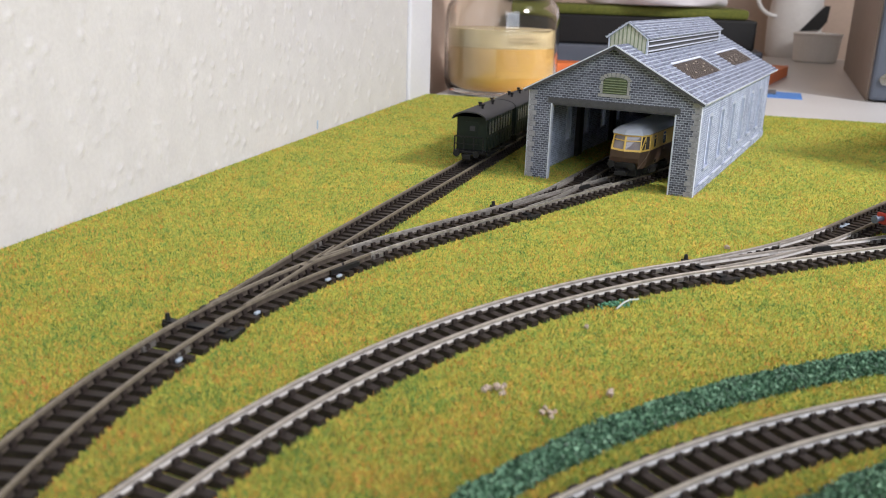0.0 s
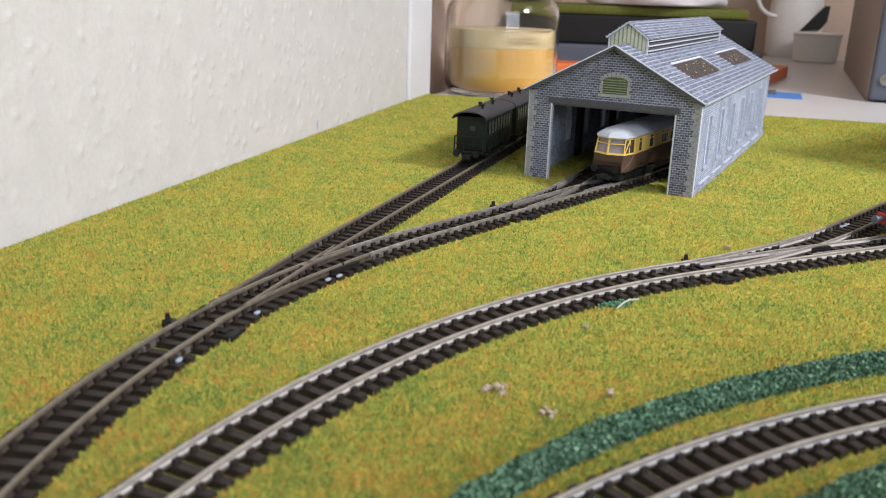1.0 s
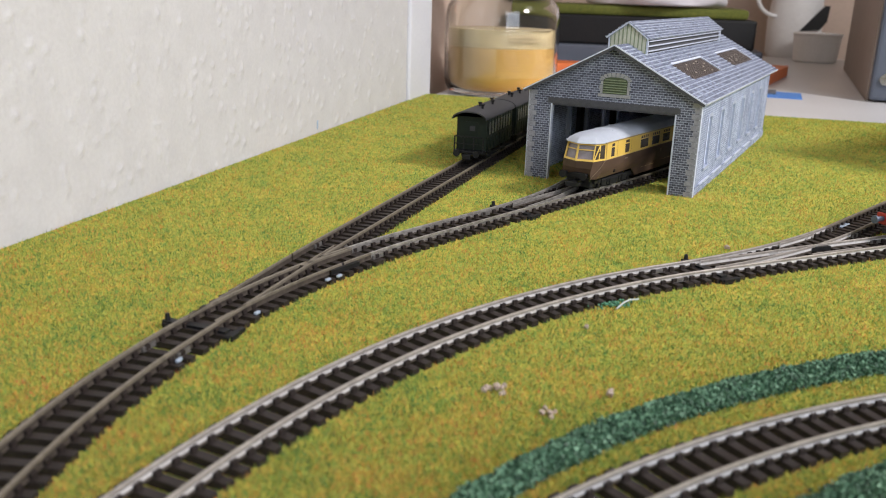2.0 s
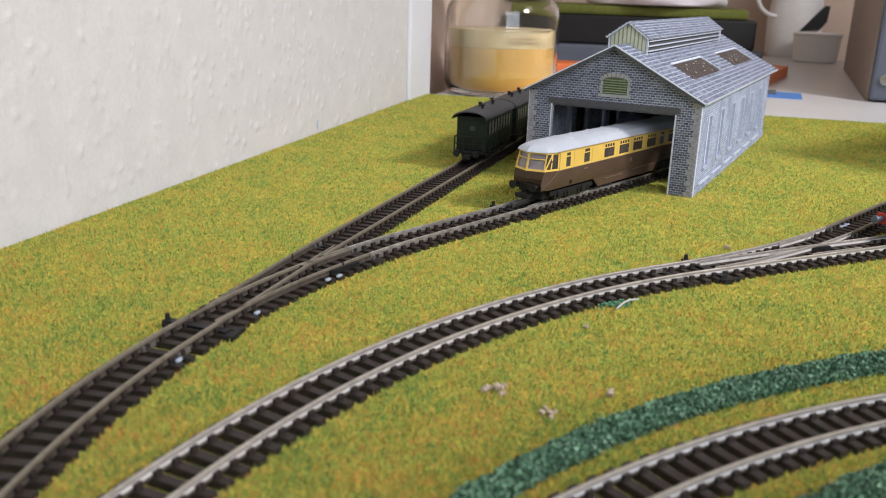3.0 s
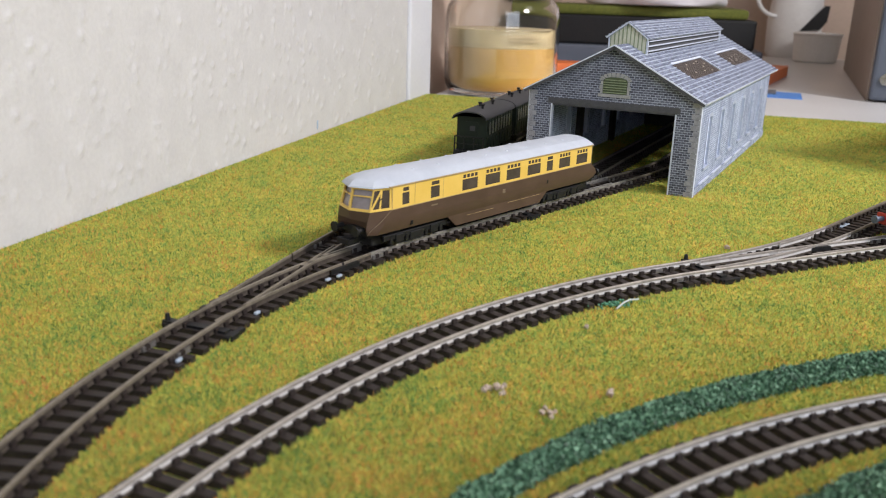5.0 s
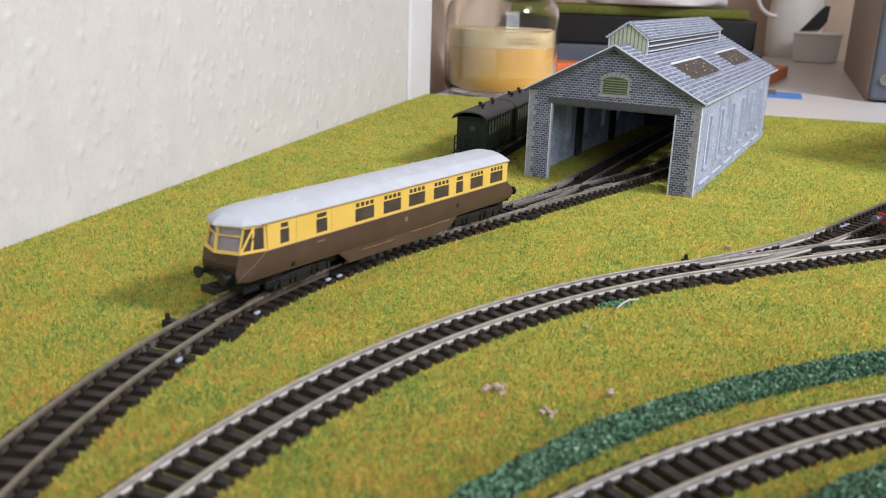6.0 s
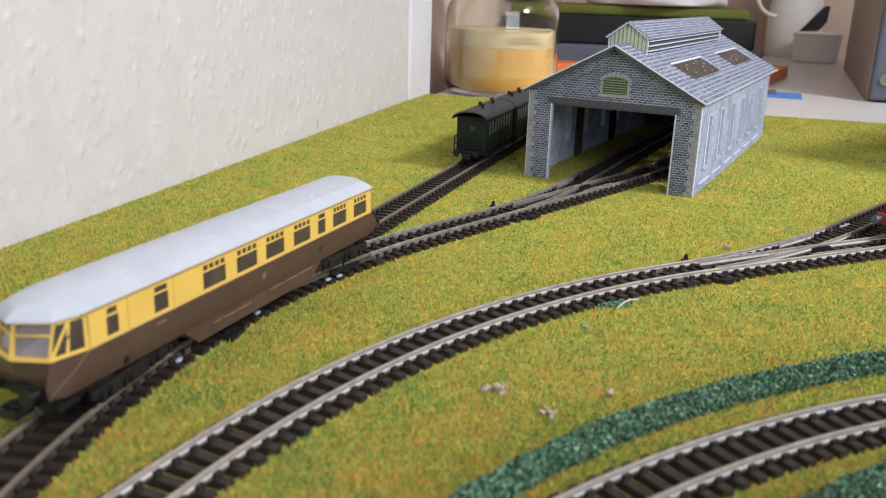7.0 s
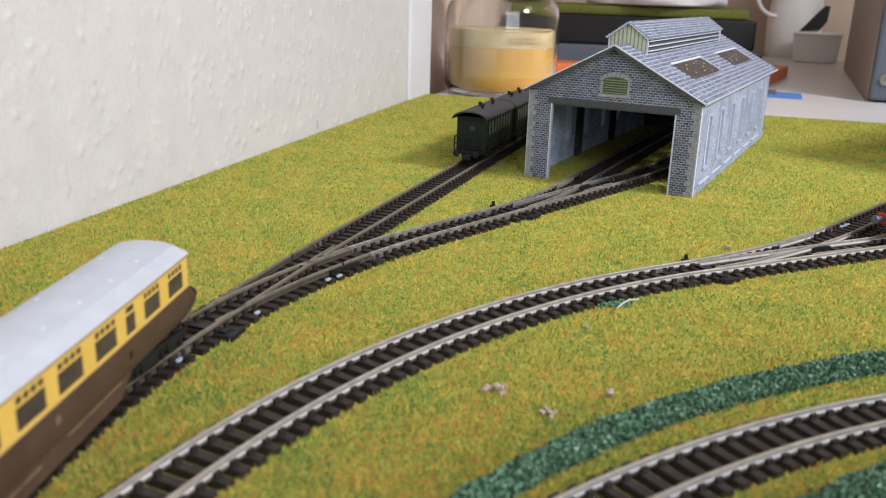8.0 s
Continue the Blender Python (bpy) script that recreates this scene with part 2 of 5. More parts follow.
def slate_material():
    """Printed slates in staggered courses down both slopes, streaked and speckled."""
    m, nt, b = nodes_of("slate_print")
    co = nt.nodes.new("ShaderNodeTexCoord")
    sep, com = nt.nodes.new("ShaderNodeSeparateXYZ"), nt.nodes.new("ShaderNodeCombineXYZ")
    link(nt, co.outputs["Object"], sep.inputs[0])
    mid = nt.nodes.new("ShaderNodeMath")
    mid.operation = "SUBTRACT"
    mid.inputs[1].default_value = 41.025 * MM
    link(nt, sep.outputs[0], mid.inputs[0])
    fold = nt.nodes.new("ShaderNodeMath")
    fold.operation = "ABSOLUTE"
    link(nt, mid.outputs[0], fold.inputs[0])
    link(nt, sep.outputs[1], com.inputs[0])
    link(nt, fold.outputs[0], com.inputs[1])
    br = nt.nodes.new("ShaderNodeTexBrick")
    br.inputs["Scale"].default_value = 1.0
    br.inputs["Brick Width"].default_value, br.inputs["Row Height"].default_value = 1.9 * MM, 2.28 * MM
    br.inputs["Mortar Size"].default_value, br.inputs["Mortar Smooth"].default_value = 0.16 * MM, 0.4
    br.inputs["Color1"].default_value, br.inputs["Color2"].default_value, br.inputs["Mortar"].default_value = (0.12, 0.137, 0.185, 1), (0.27, 0.30, 0.385, 1), (0.11, 0.122, 0.16, 1)
    link(nt, com.outputs[0], br.inputs["Vector"])
    mp = nt.nodes.new("ShaderNodeMapping")
    mp.inputs["Scale"].default_value = (900, 220, 900)
    link(nt, co.outputs["Object"], mp.inputs[0])
    n = nt.nodes.new("ShaderNodeTexNoise")
    n.inputs["Scale"].default_value, n.inputs["Detail"].default_value = 1.0, 4.0
    link(nt, mp.outputs[0], n.inputs[0])
    r = ramp_node(nt, n.outputs[0], [(0.34, (0.42, 0.43, 0.47)), (0.5, (0.85, 0.86, 0.90)), (0.68, (1.35, 1.35, 1.38))])
    mul = nt.nodes.new("ShaderNodeMix")
    mul.data_type, mul.blend_type = "RGBA", "MULTIPLY"
    mul.inputs[0].default_value = 0.9
    link(nt, br.outputs[0], mul.inputs[6])
    link(nt, r.outputs[0], mul.inputs[7])
    link(nt, mul.outputs[2], b.inputs["Base Color"])
    b.inputs["Roughness"].default_value = 0.75
    return m


M_SLATE = slate_material()


# ---- mesh helpers ----
def mesh_of(name, bm, material, smooth=False, crease=35):
    me = bpy.data.meshes.new(name)
    bmesh.ops.recalc_face_normals(bm, faces=bm.faces[:])
    bm.to_mesh(me)
    bm.free()
    me.materials.append(material)
    if smooth:
        me.shade_smooth()
        me.set_sharp_from_angle(angle=radians(crease))
    return me


def part(name, bm, material, parent, label="", smooth=False, crease=35):
    ob = new(name, mesh_of(name, bm, material, smooth, crease))
    ob.parent = parent
    return tagged(ob, label)


def thing(name, label, category, m=None, group="", kind=""):
    ob = new(name)
    ob.empty_display_size = 0.01
    if m is not None:
        ob.matrix_world = m
    return tagged(ob, label, category, group, kind)


def solid(name, bm, material, label, category, kind="", m=None, smooth=False, group=""):
    ob = new(name, mesh_of(name, bm, material, smooth))
    if m is not None:
        ob.matrix_world = m
    return tagged(ob, label, category, group, kind)


def add_box(bm, x0, x1, y0, y1, z0, z1, m=None, bevel=0.0):
    """A box in millimetres."""
    v = bmesh.ops.create_cube(bm, size=1.0)["verts"]
    t = Matrix.Translation(Vector(((x0 + x1) / 2, (y0 + y1) / 2, (z0 + z1) / 2)) * MM) @ Matrix.Diagonal(((x1 - x0) * MM, (y1 - y0) * MM, (z1 - z0) * MM, 1))
    bmesh.ops.transform(bm, matrix=(m @ t) if m else t, verts=v)
    if bevel:
        edges = list({e for a in v for e in a.link_edges})
        bmesh.ops.bevel(bm, geom=edges, offset=bevel * MM, segments=2, affect="EDGES", profile=0.5)


def box(x0, x1, y0, y1, z0, z1, m=None, bevel=0.0):
    bm = bmesh.new()
    add_box(bm, x0, x1, y0, y1, z0, z1, m, bevel)
    return bm


def add_tube(bm, a, b, r, r2=None, n=12):
    """A cylinder or cone between two points, in millimetres."""
    a, b = Vector(a) * MM, Vector(b) * MM
    d = b - a
    m = Matrix.Translation((a + b) / 2) @ d.to_track_quat("Z", "Y").to_matrix().to_4x4()
    bmesh.ops.create_cone(bm, cap_ends=True, segments=n, radius1=r * MM, radius2=(r if r2 is None else r2) * MM, depth=d.length, matrix=m)


def add_prism(bm, poly, depth_from, depth_to, axis="y"):
    """A polygon of (across, up) points, pushed along an axis, in millimetres."""
    def at(p, d):
        return Vector((p[0], d, p[1])) * MM if axis == "y" else Vector((d, p[0], p[1])) * MM
    a = [bm.verts.new(at(p, depth_from)) for p in poly]
    b = [bm.verts.new(at(p, depth_to)) for p in poly]
    bm.faces.new(a)
    bm.faces.new(b[::-1])
    for i in range(len(poly)):
        j = (i + 1) % len(poly)
        bm.faces.new((a[i], b[i], b[j], a[j]))


def add_revolve(bm, profile, n=48):
    """A closed body turned round z from (radius, height) points, in millimetres."""
    rings = []
    for r, z in profile:
        if r < 1e-6:
            rings.append([bm.verts.new((0, 0, z * MM))])
        else:
            rings.append([bm.verts.new((r * MM * math.cos(2 * math.pi * i / n), r * MM * math.sin(2 * math.pi * i / n), z * MM)) for i in range(n)])
    for a, b in zip(rings, rings[1:]):
        for i in range(n):
            j = (i + 1) % n
            q = [a[i % len(a)], a[j % len(a)], b[j % len(b)], b[i % len(b)]]
            q = list(dict.fromkeys(q))
            if len(q) > 2:
                bm.faces.new(q)


def pierced(bm, a0, a1, z0, z1, holes, d0, d1, axis="x"):
    """An upright wall with rectangular openings right through it, in millimetres; a runs along the wall, d is its depth."""
    xs = sorted({a0, a1, *[v for h in holes for v in h[:2]]})
    zs = sorted({z0, z1, *[v for h in holes for v in h[2:]]})
    def full(i, j):
        if not (0 <= i < len(xs) - 1 and 0 <= j < len(zs) - 1):
            return False
        cx, cz = (xs[i] + xs[i + 1]) / 2, (zs[j] + zs[j + 1]) / 2
        return not any(h[0] < cx < h[1] and h[2] < cz < h[3] for h in holes)
    cache = {}
    def vert(i, j, d):
        k = (i, j, d)
        if k not in cache:
            p = (xs[i], d, zs[j]) if axis == "x" else (d, xs[i], zs[j])
            cache[k] = bm.verts.new(Vector(p) * MM)
        return cache[k]
    for i in range(len(xs) - 1):
        for j in range(len(zs) - 1):
            if not full(i, j):
                continue
            for d in (d0, d1):
                bm.faces.new((vert(i, j, d), vert(i + 1, j, d), vert(i + 1, j + 1, d), vert(i, j + 1, d)))
            for di, dj, p, q in ((-1, 0, (i, j), (i, j + 1)), (1, 0, (i + 1, j), (i + 1, j + 1)), (0, -1, (i, j), (i + 1, j)), (0, 1, (i, j + 1), (i + 1, j + 1))):
                if not full(i + di, j + dj):
                    bm.faces.new((vert(*p, d0), vert(*q, d0), vert(*q, d1), vert(*p, d1)))


# ---- track plan: each run is a start, a heading and pieces of (length, curvature), in millimetres ----
class Run:
    def __init__(self, x, y, h, pieces):
        self.p = [(x, y, h)]
        self.pieces = pieces
        self.length = sum(a for a, _ in pieces)
        for a, k in pieces:
            self.p.append(self.step(*self.p[-1], a, k))

    @staticmethod
    def step(x, y, h, a, k):
        hm = h + k * a / 2
        c = a if abs(k * a) < 1e-6 else 2 / k * math.sin(k * a / 2)
        return (x + c * math.cos(hm), y + c * math.sin(hm), h + k * a)

    def at(self, s):
        i = 0
        while i < len(self.pieces) - 1 and s > self.pieces[i][0]:
            s -= self.pieces[i][0]
            i += 1
        return self.step(*self.p[i], s, self.pieces[i][1])

    def side(self, s, off):
        x, y, h = self.at(s)
        return Vector((x - off * math.sin(h), y + off * math.cos(h)))


MAIN = Run(-57.73, 2.53, 1.9622, [(313.07, -1 / 283.6), (154, 0), (64, 1 / 264), (160, 0)])
T1, T2, T3 = 196.0, 313.07 + 49, 278.3
LEFT = Run(*MAIN.at(T1), [(60, 0), (40, -0.0007), (425, 0)])
SHED_LEFT = Run(*MAIN.at(T2), [(59.7, 1 / 240), (270, 0)])
OUTER = Run(-71.5, 41.2, 1.4908, [(287, -1 / 276.7), (230, -0.0002)])
OUTER_BRANCH = Run(*OUTER.at(T3), [(105, 1 / 332), (220, 0)])
INNER = Run(-43.8, 42.9, 1.0872, [(330, -1 / 271.7)])

RAIL_TOP, GAUGE = 4.0, 4.9
RAIL_HALF = [(0.5, 1.7), (0.5, 1.82), (0.36, 2.3), (0.38, 3.1), (0.43, 3.2), (0.43, 3.92), (0.36, 4.0)]
RAIL_SECTION = RAIL_HALF + [(-x, z) for x, z in RAIL_HALF[::-1]]


def rail_mesh(run, s0, s1, off0, off1=None, wide=1.0):
    """A rail swept along a run, at an offset that may change evenly."""
    off1 = off0 if off1 is None else off1
    n = max(2, int((s1 - s0) / 4))
    bm = bmesh.new()
    rings = []
    for i in range(n + 1):
        f = i / n
        s, o = s0 + (s1 - s0) * f, off0 + (off1 - off0) * f
        x, y, h = run.at(s)
        ring = []
        for a, z in RAIL_SECTION:
            ring.append(bm.verts.new(Vector((x - (o + a * wide) * math.sin(h), y + (o + a * wide) * math.cos(h), z)) * MM))
        rings.append(ring)
    k = len(RAIL_SECTION)
    for a, b in zip(rings, rings[1:]):
        for i in range(k):
            bm.faces.new((a[i], a[(i + 1) % k], b[(i + 1) % k], b[i]))
    bm.faces.new(rings[0])
    bm.faces.new(rings[-1][::-1])
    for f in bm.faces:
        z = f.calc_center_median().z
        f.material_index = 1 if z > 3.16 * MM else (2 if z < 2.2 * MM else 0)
    return bm


RAIL_SIDES = {M_RAIL_BRIGHT: M_WEB_SHEEN, M_RAIL: M_WEB_PALE_SHEEN, M_RAIL_MID: M_WEB_DULL}


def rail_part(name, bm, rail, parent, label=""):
    """A rail: web in painted sheen or dull, greyish-tan head, dark foot."""
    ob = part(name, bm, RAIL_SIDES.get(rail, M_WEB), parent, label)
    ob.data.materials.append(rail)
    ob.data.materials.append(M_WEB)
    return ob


def sleeper_mesh(name, near, far, chairs):
    """A sleeper from near to far across the track, with rail chairs at the given offsets."""
    bm = bmesh.new()
    add_box(bm, -1.35, 1.35, near, far, 0.1, 1.7)
    for v in bm.verts:
        if v.co.z > 1.0 * MM:
            v.co.x *= 0.86
    for c in chairs:
        for s in (-1, 1):
            add_box(bm, -0.8, 0.8, c + s * 0.75 - 0.42, c + s * 0.75 + 0.38, 1.7, 2.95)
    return mesh_of(name, bm, M_SLEEPER)


SLEEPER = sleeper_mesh("sleeper", -8.6, 8.6, (-GAUGE, GAUGE))
PITCH_MM = 4.75


def lay_sleepers(parent, run, s0, s1, skip=()):
    n = int((s1 - s0) / PITCH_MM)
    for i in range(n + 1):
        s = s0 + (i + 0.5) * PITCH_MM
        if s > s1 or any(a < s < b for a, b in skip):
            continue
        x, y, h = run.at(s)
        ob = new("sleeper", SLEEPER)
        ob.parent = parent
        ob.matrix_basis = pose(x * MM, y * MM, 0, 0, 0, math.degrees(h))


def lay_track(run, s0, s1, label, rail=None):
    t = thing("track", label, "railway track", group="model railway track")
    rail = rail or M_RAIL
    rail_part("rail", rail_mesh(run, s0, s1, -GAUGE), rail, t)
    rail_part("rail", rail_mesh(run, s0, s1, GAUGE), rail, t)
    lay_sleepers(t, run, s0, s1)
    for o in (-GAUGE, GAUGE):
        for s in (s0 + 3, s1 - 3):
            x, y, h = run.at(s)
            bm = bmesh.new()
            for d in (-0.75, 0.75):
                add_box(bm, -2.6, 2.6, d - 0.25 + o, d + 0.25 + o, 1.9, 2.9)
            add_box(bm, -2.6, 2.6, o - 1.2, o + 1.2, 1.62, 1.78)
            ob = part("rail_joiner", bm, M_JOINER, t)
            ob.matrix_basis = pose(x * MM, y * MM, 0, 0, 0, math.degrees(h))
    return t


def closure(run, other, s):
    """How far the other run has parted from this one, across the track."""
    x, y, h = run.at(s)
    ox, oy, oh = other.at(s - closure.start)
    return -(ox - x) * math.sin(h) + (oy - y) * math.cos(h)


def lay_turnout(run, s0, other, length, hand, lever_side, label, rail=None, tie=14.0):
    """A turnout: stock rails, blades, crossing, long sleepers, tie bar and lever. hand is +1 where the branch leaves to the left."""
    rail = rail or M_RAIL
    closure.start = s0
    t = thing("turnout", label, "railway points", group="model railway points")
    # outer rails of both routes
    rail_part("rail", rail_mesh(run, s0, s0 + length, -hand * GAUGE), rail, t, "straight stock rail")
    rail_part("rail", rail_mesh(other, 0, length, hand * GAUGE), rail, t, "curved stock rail")
    # where the inner rails cross
    s = 5.0
    while s < length and abs(closure(run, other, s0 + s)) < 2 * GAUGE:
        s += 0.5
    frog = min(s, length - 8)
    blade = 14.0
    rail_part("switch_blade", rail_mesh(run, s0 + blade, s0 + frog - 3, hand * (GAUGE - 1.4), hand * GAUGE, wide=0.6), rail, t, "bright pivoting blade")
    rail_part("switch_blade", rail_mesh(other, blade, frog - 3, -hand * (GAUGE - 0.7), -hand * GAUGE, wide=0.6), rail, t, "bright pivoting blade")
    rail_part("crossing_rail", rail_mesh(run, s0 + frog - 2, s0 + length, hand * GAUGE, wide=0.8), rail, t)
    rail_part("crossing_rail", rail_mesh(other, frog - 2, length, -hand * GAUGE, wide=0.8), rail, t)
    # black crossing block and check rails
    x, y, h = run.at(s0 + frog)
    bm = bmesh.new()
    add_prism(bm, [(-9, -1.0), (4, -1.9), (4, 1.9), (-9, 1.0)], 1.7, 3.2, "x")
    for v in bm.verts:
        v.co = Vector((v.co.y, v.co.z, v.co.x))
    ob = part("crossing_block", bm, M_BLACK, t, "black plastic crossing")
    ob.matrix_basis = Matrix.Translation(Vector((*run.side(s0 + frog, hand * GAUGE), 0)) * MM) @ pose(0, 0, 0, 0, 0, math.degrees(h))
    rail_part("check_rail", rail_mesh(run, s0 + frog - 12, s0 + frog + 12, -hand * (GAUGE - 1.5), wide=0.55), rail, t)
    rail_part("check_rail", rail_mesh(other, frog - 12, frog + 12, hand * (GAUGE - 1.5), wide=0.55), rail, t)
    # sleepers grow longer as the routes part
    i, s = 0, PITCH_MM / 2
    while s < length:
        w = closure(run, other, s0 + s)
        x, y, h = run.at(s0 + s)
        if abs(w) < 17:
            lo, hi = min(-8.6, w - 8.6), max(8.6, w + 8.6)
            me = sleeper_mesh("sleeper", lo, hi, sorted({-hand * GAUGE, w + hand * GAUGE}))
            ob = new("sleeper", me)
            ob.parent = t
            ob.matrix_basis = pose(x * MM, y * MM, 0, 0, 0, math.degrees(h))
        else:
            for r2, d in ((run, s0 + s), (other, s)):
                x, y, h = r2.at(d)
                ob = new("sleeper", SLEEPER)
                ob.parent = t
                ob.matrix_basis = pose(x * MM, y * MM, 0, 0, 0, math.degrees(h))
        s += PITCH_MM
    # tie bar with a finger lever, and its moulded guide plates
    x, y, h = run.at(s0 + tie)
    q = pose(x * MM, y * MM, 0, 0, 0, math.degrees(h))
    bm = bmesh.new()
    add_box(bm, -1.7, 1.7, -10.5, 10.5, 0.1, 1.72)
    add_box(bm, -1.2, 1.2, -8, 11.5 * lever_side, 1.75, 2.4)
    ob = part("tie_bar", bm, M_BLACK, t, "black plastic tie bar")
    ob.matrix_basis = q
    bm = bmesh.new()
    add_box(bm, -1.5, 1.5, lever_side * 10.5 - 1.0, lever_side * 10.5 + 1.0, 0.3, 1.9, bevel=0.3)
    add_tube(bm, (0, lever_side * 10.5, 1.8), (0, lever_side * 10.5, 4.1), 0.85, 0.6)
    ob = part("lever", bm, M_BLACK, t, "stubby black lever")
    ob.matrix_basis = q
    bm = bmesh.new()
    add_box(bm, -2.4, 5.5, -lever_side * 9.0 - 0.9, -lever_side * 9.0 + 0.9, 0.1, 1.6, bevel=0.2)
    ob = part("guide_plate", bm, M_BLACK, t)
    ob.matrix_basis = q
    return t


# ---- setting: room, desk, walls ----
WALL_DIR = radians(75.03)
WALL = Matrix.Translation((-0.10194, 0.45365, 0)) @ pose(0, 0, 0, 0, 0, 75.03)   # x along the wall, y into the wall


def wallpaper_wall():
    """Woodchip wallpaper: a fine sheet pushed out by many small chips."""
    x0, x1, z0, z1, d = -0.62, 0.262, -0.02, 0.30, 0.0013
    nx, nz = int((x1 - x0) / d), int((z1 - z0) / d)
    rng = np.random.RandomState(4)
    hgt = np.zeros((nz + 1, nx + 1))
    gx, gz = np.meshgrid(np.arange(nx + 1), np.arange(nz + 1))
    for _ in range(3000):
        cx, cz = rng.uniform(0, nx), rng.uniform(0, nz)
        a, b, ang, amp = rng.uniform(0.7, 1.7), rng.uniform(0.6, 1.0), rng.normal(1.57, 0.6), rng.uniform(0.0003, 0.0010)
        i0, i1, j0, j1 = max(0, int(cx) - 9), int(cx) + 10, max(0, int(cz) - 9), int(cz) + 10
        u, w = gx[j0:j1, i0:i1] - cx, gz[j0:j1, i0:i1] - cz
        p, q = u * math.cos(ang) + w * math.sin(ang), -u * math.sin(ang) + w * math.cos(ang)
        hgt[j0:j1, i0:i1] += amp * np.exp(-(p / a) ** 2 - (q / b) ** 2)
    verts = np.stack([x0 + gx * d, -hgt, z0 + gz * d], -1).reshape(-1, 3)
    k = np.arange((nx + 1) * (nz + 1)).reshape(nz + 1, nx + 1)
    quads = np.stack([k[:-1, :-1], k[:-1, 1:], k[1:, 1:], k[1:, :-1]], -1).reshape(-1, 4)
    me = bpy.data.meshes.new("wallpaper")
    me.from_pydata(verts.tolist(), [], quads.tolist())
    me.materials.append(M_WALLPAPER)
    me.shade_smooth()
    return me


def build_setting():
    wall = tagged(new("wall_west", wallpaper_wall()), "white woodchip wallpapered wall beside the layout", "wall", "", "structure")
    wall.matrix_world = WALL
    solid("wall_west_core", box(-2200, 262, 0.5, 100, -760, 1650), M_WHITE, "white plastered wall behind the wallpaper", "wall", "structure", WALL)
    solid("trim_mark", box(80.2, 81.9, -0.35, -0.05, 2, 7.5, bevel=0.1), M_INKBLUE, "faint blue pen mark on the wallpaper", "mark", "structure", WALL)
    # reveal at the end of the wall and the return beyond it
    solid("trim", box(262, 322, -3, 100, -760, 1650, bevel=2), M_TRIM, "white painted corner trim at the wall's end", "trim", "structure", WALL)
    solid("wall_return", box(322, 1500, 22, 120, -760, 1650), M_BEIGE, "beige painted wall set back beyond the corner", "wall", "structure", WALL)
    solid("wall_north", box(-300, 2700, 1180, 1280, -760, 1650, Matrix.Rotation(radians(-15), 4, "Z")), M_BEIGE, "plain beige painted wall at the far end", "wall", "structure", pose(0, 0.55, 0))
    solid("wall_east", box(2300, 2400, -1300, 2600, -760, 1650), M_ROOM, "plain stone-coloured wall", "wall", "structure")
    bm = bmesh.new()
    pierced(bm, -1500, 2400, -760, 1650, [(50, 1050, 180, 1180)], -1100, -1000, "x")
    solid("wall_south", bm, M_ROOM, "stone-coloured wall with a window opening", "wall", "structure")
    solid("ceiling", box(-1600, 2500, -1200, 2700, 1650, 1750), M_ROOM, "flat pale grey ceiling", "ceiling", "structure")
    solid("floor", box(-1600, 2500, -1200, 2700, -800, -750), M_CARPET, "grey carpeted floor", "floor", "structure")
    f = thing("window_1", "white framed window in the wall", "window", kind="structure")
    for a in ((50, 90, 180, 1180), (1010, 1050, 180, 1180), (90, 1010, 180, 220), (90, 1010, 1140, 1180)):
        part("window_frame", box(a[0], a[1], -1070, -1030, a[2], a[3], bevel=4), M_WHITE, f)
    lamp = thing("ceiling_lamp", "slim white lamp hanging on a stem from the ceiling", "lamp", pose(0.86, 0.08, 1.65))
    bm = bmesh.new()
    add_revolve(bm, [(0, 0), (60, 0), (60, -20), (10, -24), (10, -860), (0, -860)])
    part("stem", bm, M_WHITE, lamp, smooth=True)
    # desk
    desk = thing("desk", "white laminate desk under the layout", "desk", WALL)
    part("desktop", box(-900, 1150, -1500, -1, -28, -3, bevel=2), M_DESK, desk)
    for x in (-850, 1080):
        for y in (-1450, -60):
            part("leg", box(x, x + 50, y, y + 50, -750, -28), M_DESK, desk)


# ---- grass mat ----
MAT_BACK = 0.313


def under_track(x, y):
    """Which points lie under the sleepers, by a plan of the runs in 1 mm squares."""
    plan_map = np.zeros((1500, 1100), bool)
    disc = [(i, j) for i in range(-8, 9) for j in range(-8, 9) if i * i + j * j <= 72]
    for run in (MAIN, LEFT, SHED_LEFT, OUTER, OUTER_BRANCH, INNER):
        for k in range(0, int(run.length), 3):
            cx, cy, _ = run.at(k)
            for i, j in disc:
                u, v = int(cx + i) + 700, int(cy + j) + 100
                if 0 <= u < 1500 and 0 <= v < 1100:
                    plan_map[u, v] = True
    u = np.clip((x * 1000).astype(int) + 700, 0, 1499)
    v = np.clip((y * 1000).astype(int) + 100, 0, 1099)
    return plan_map[u, v]


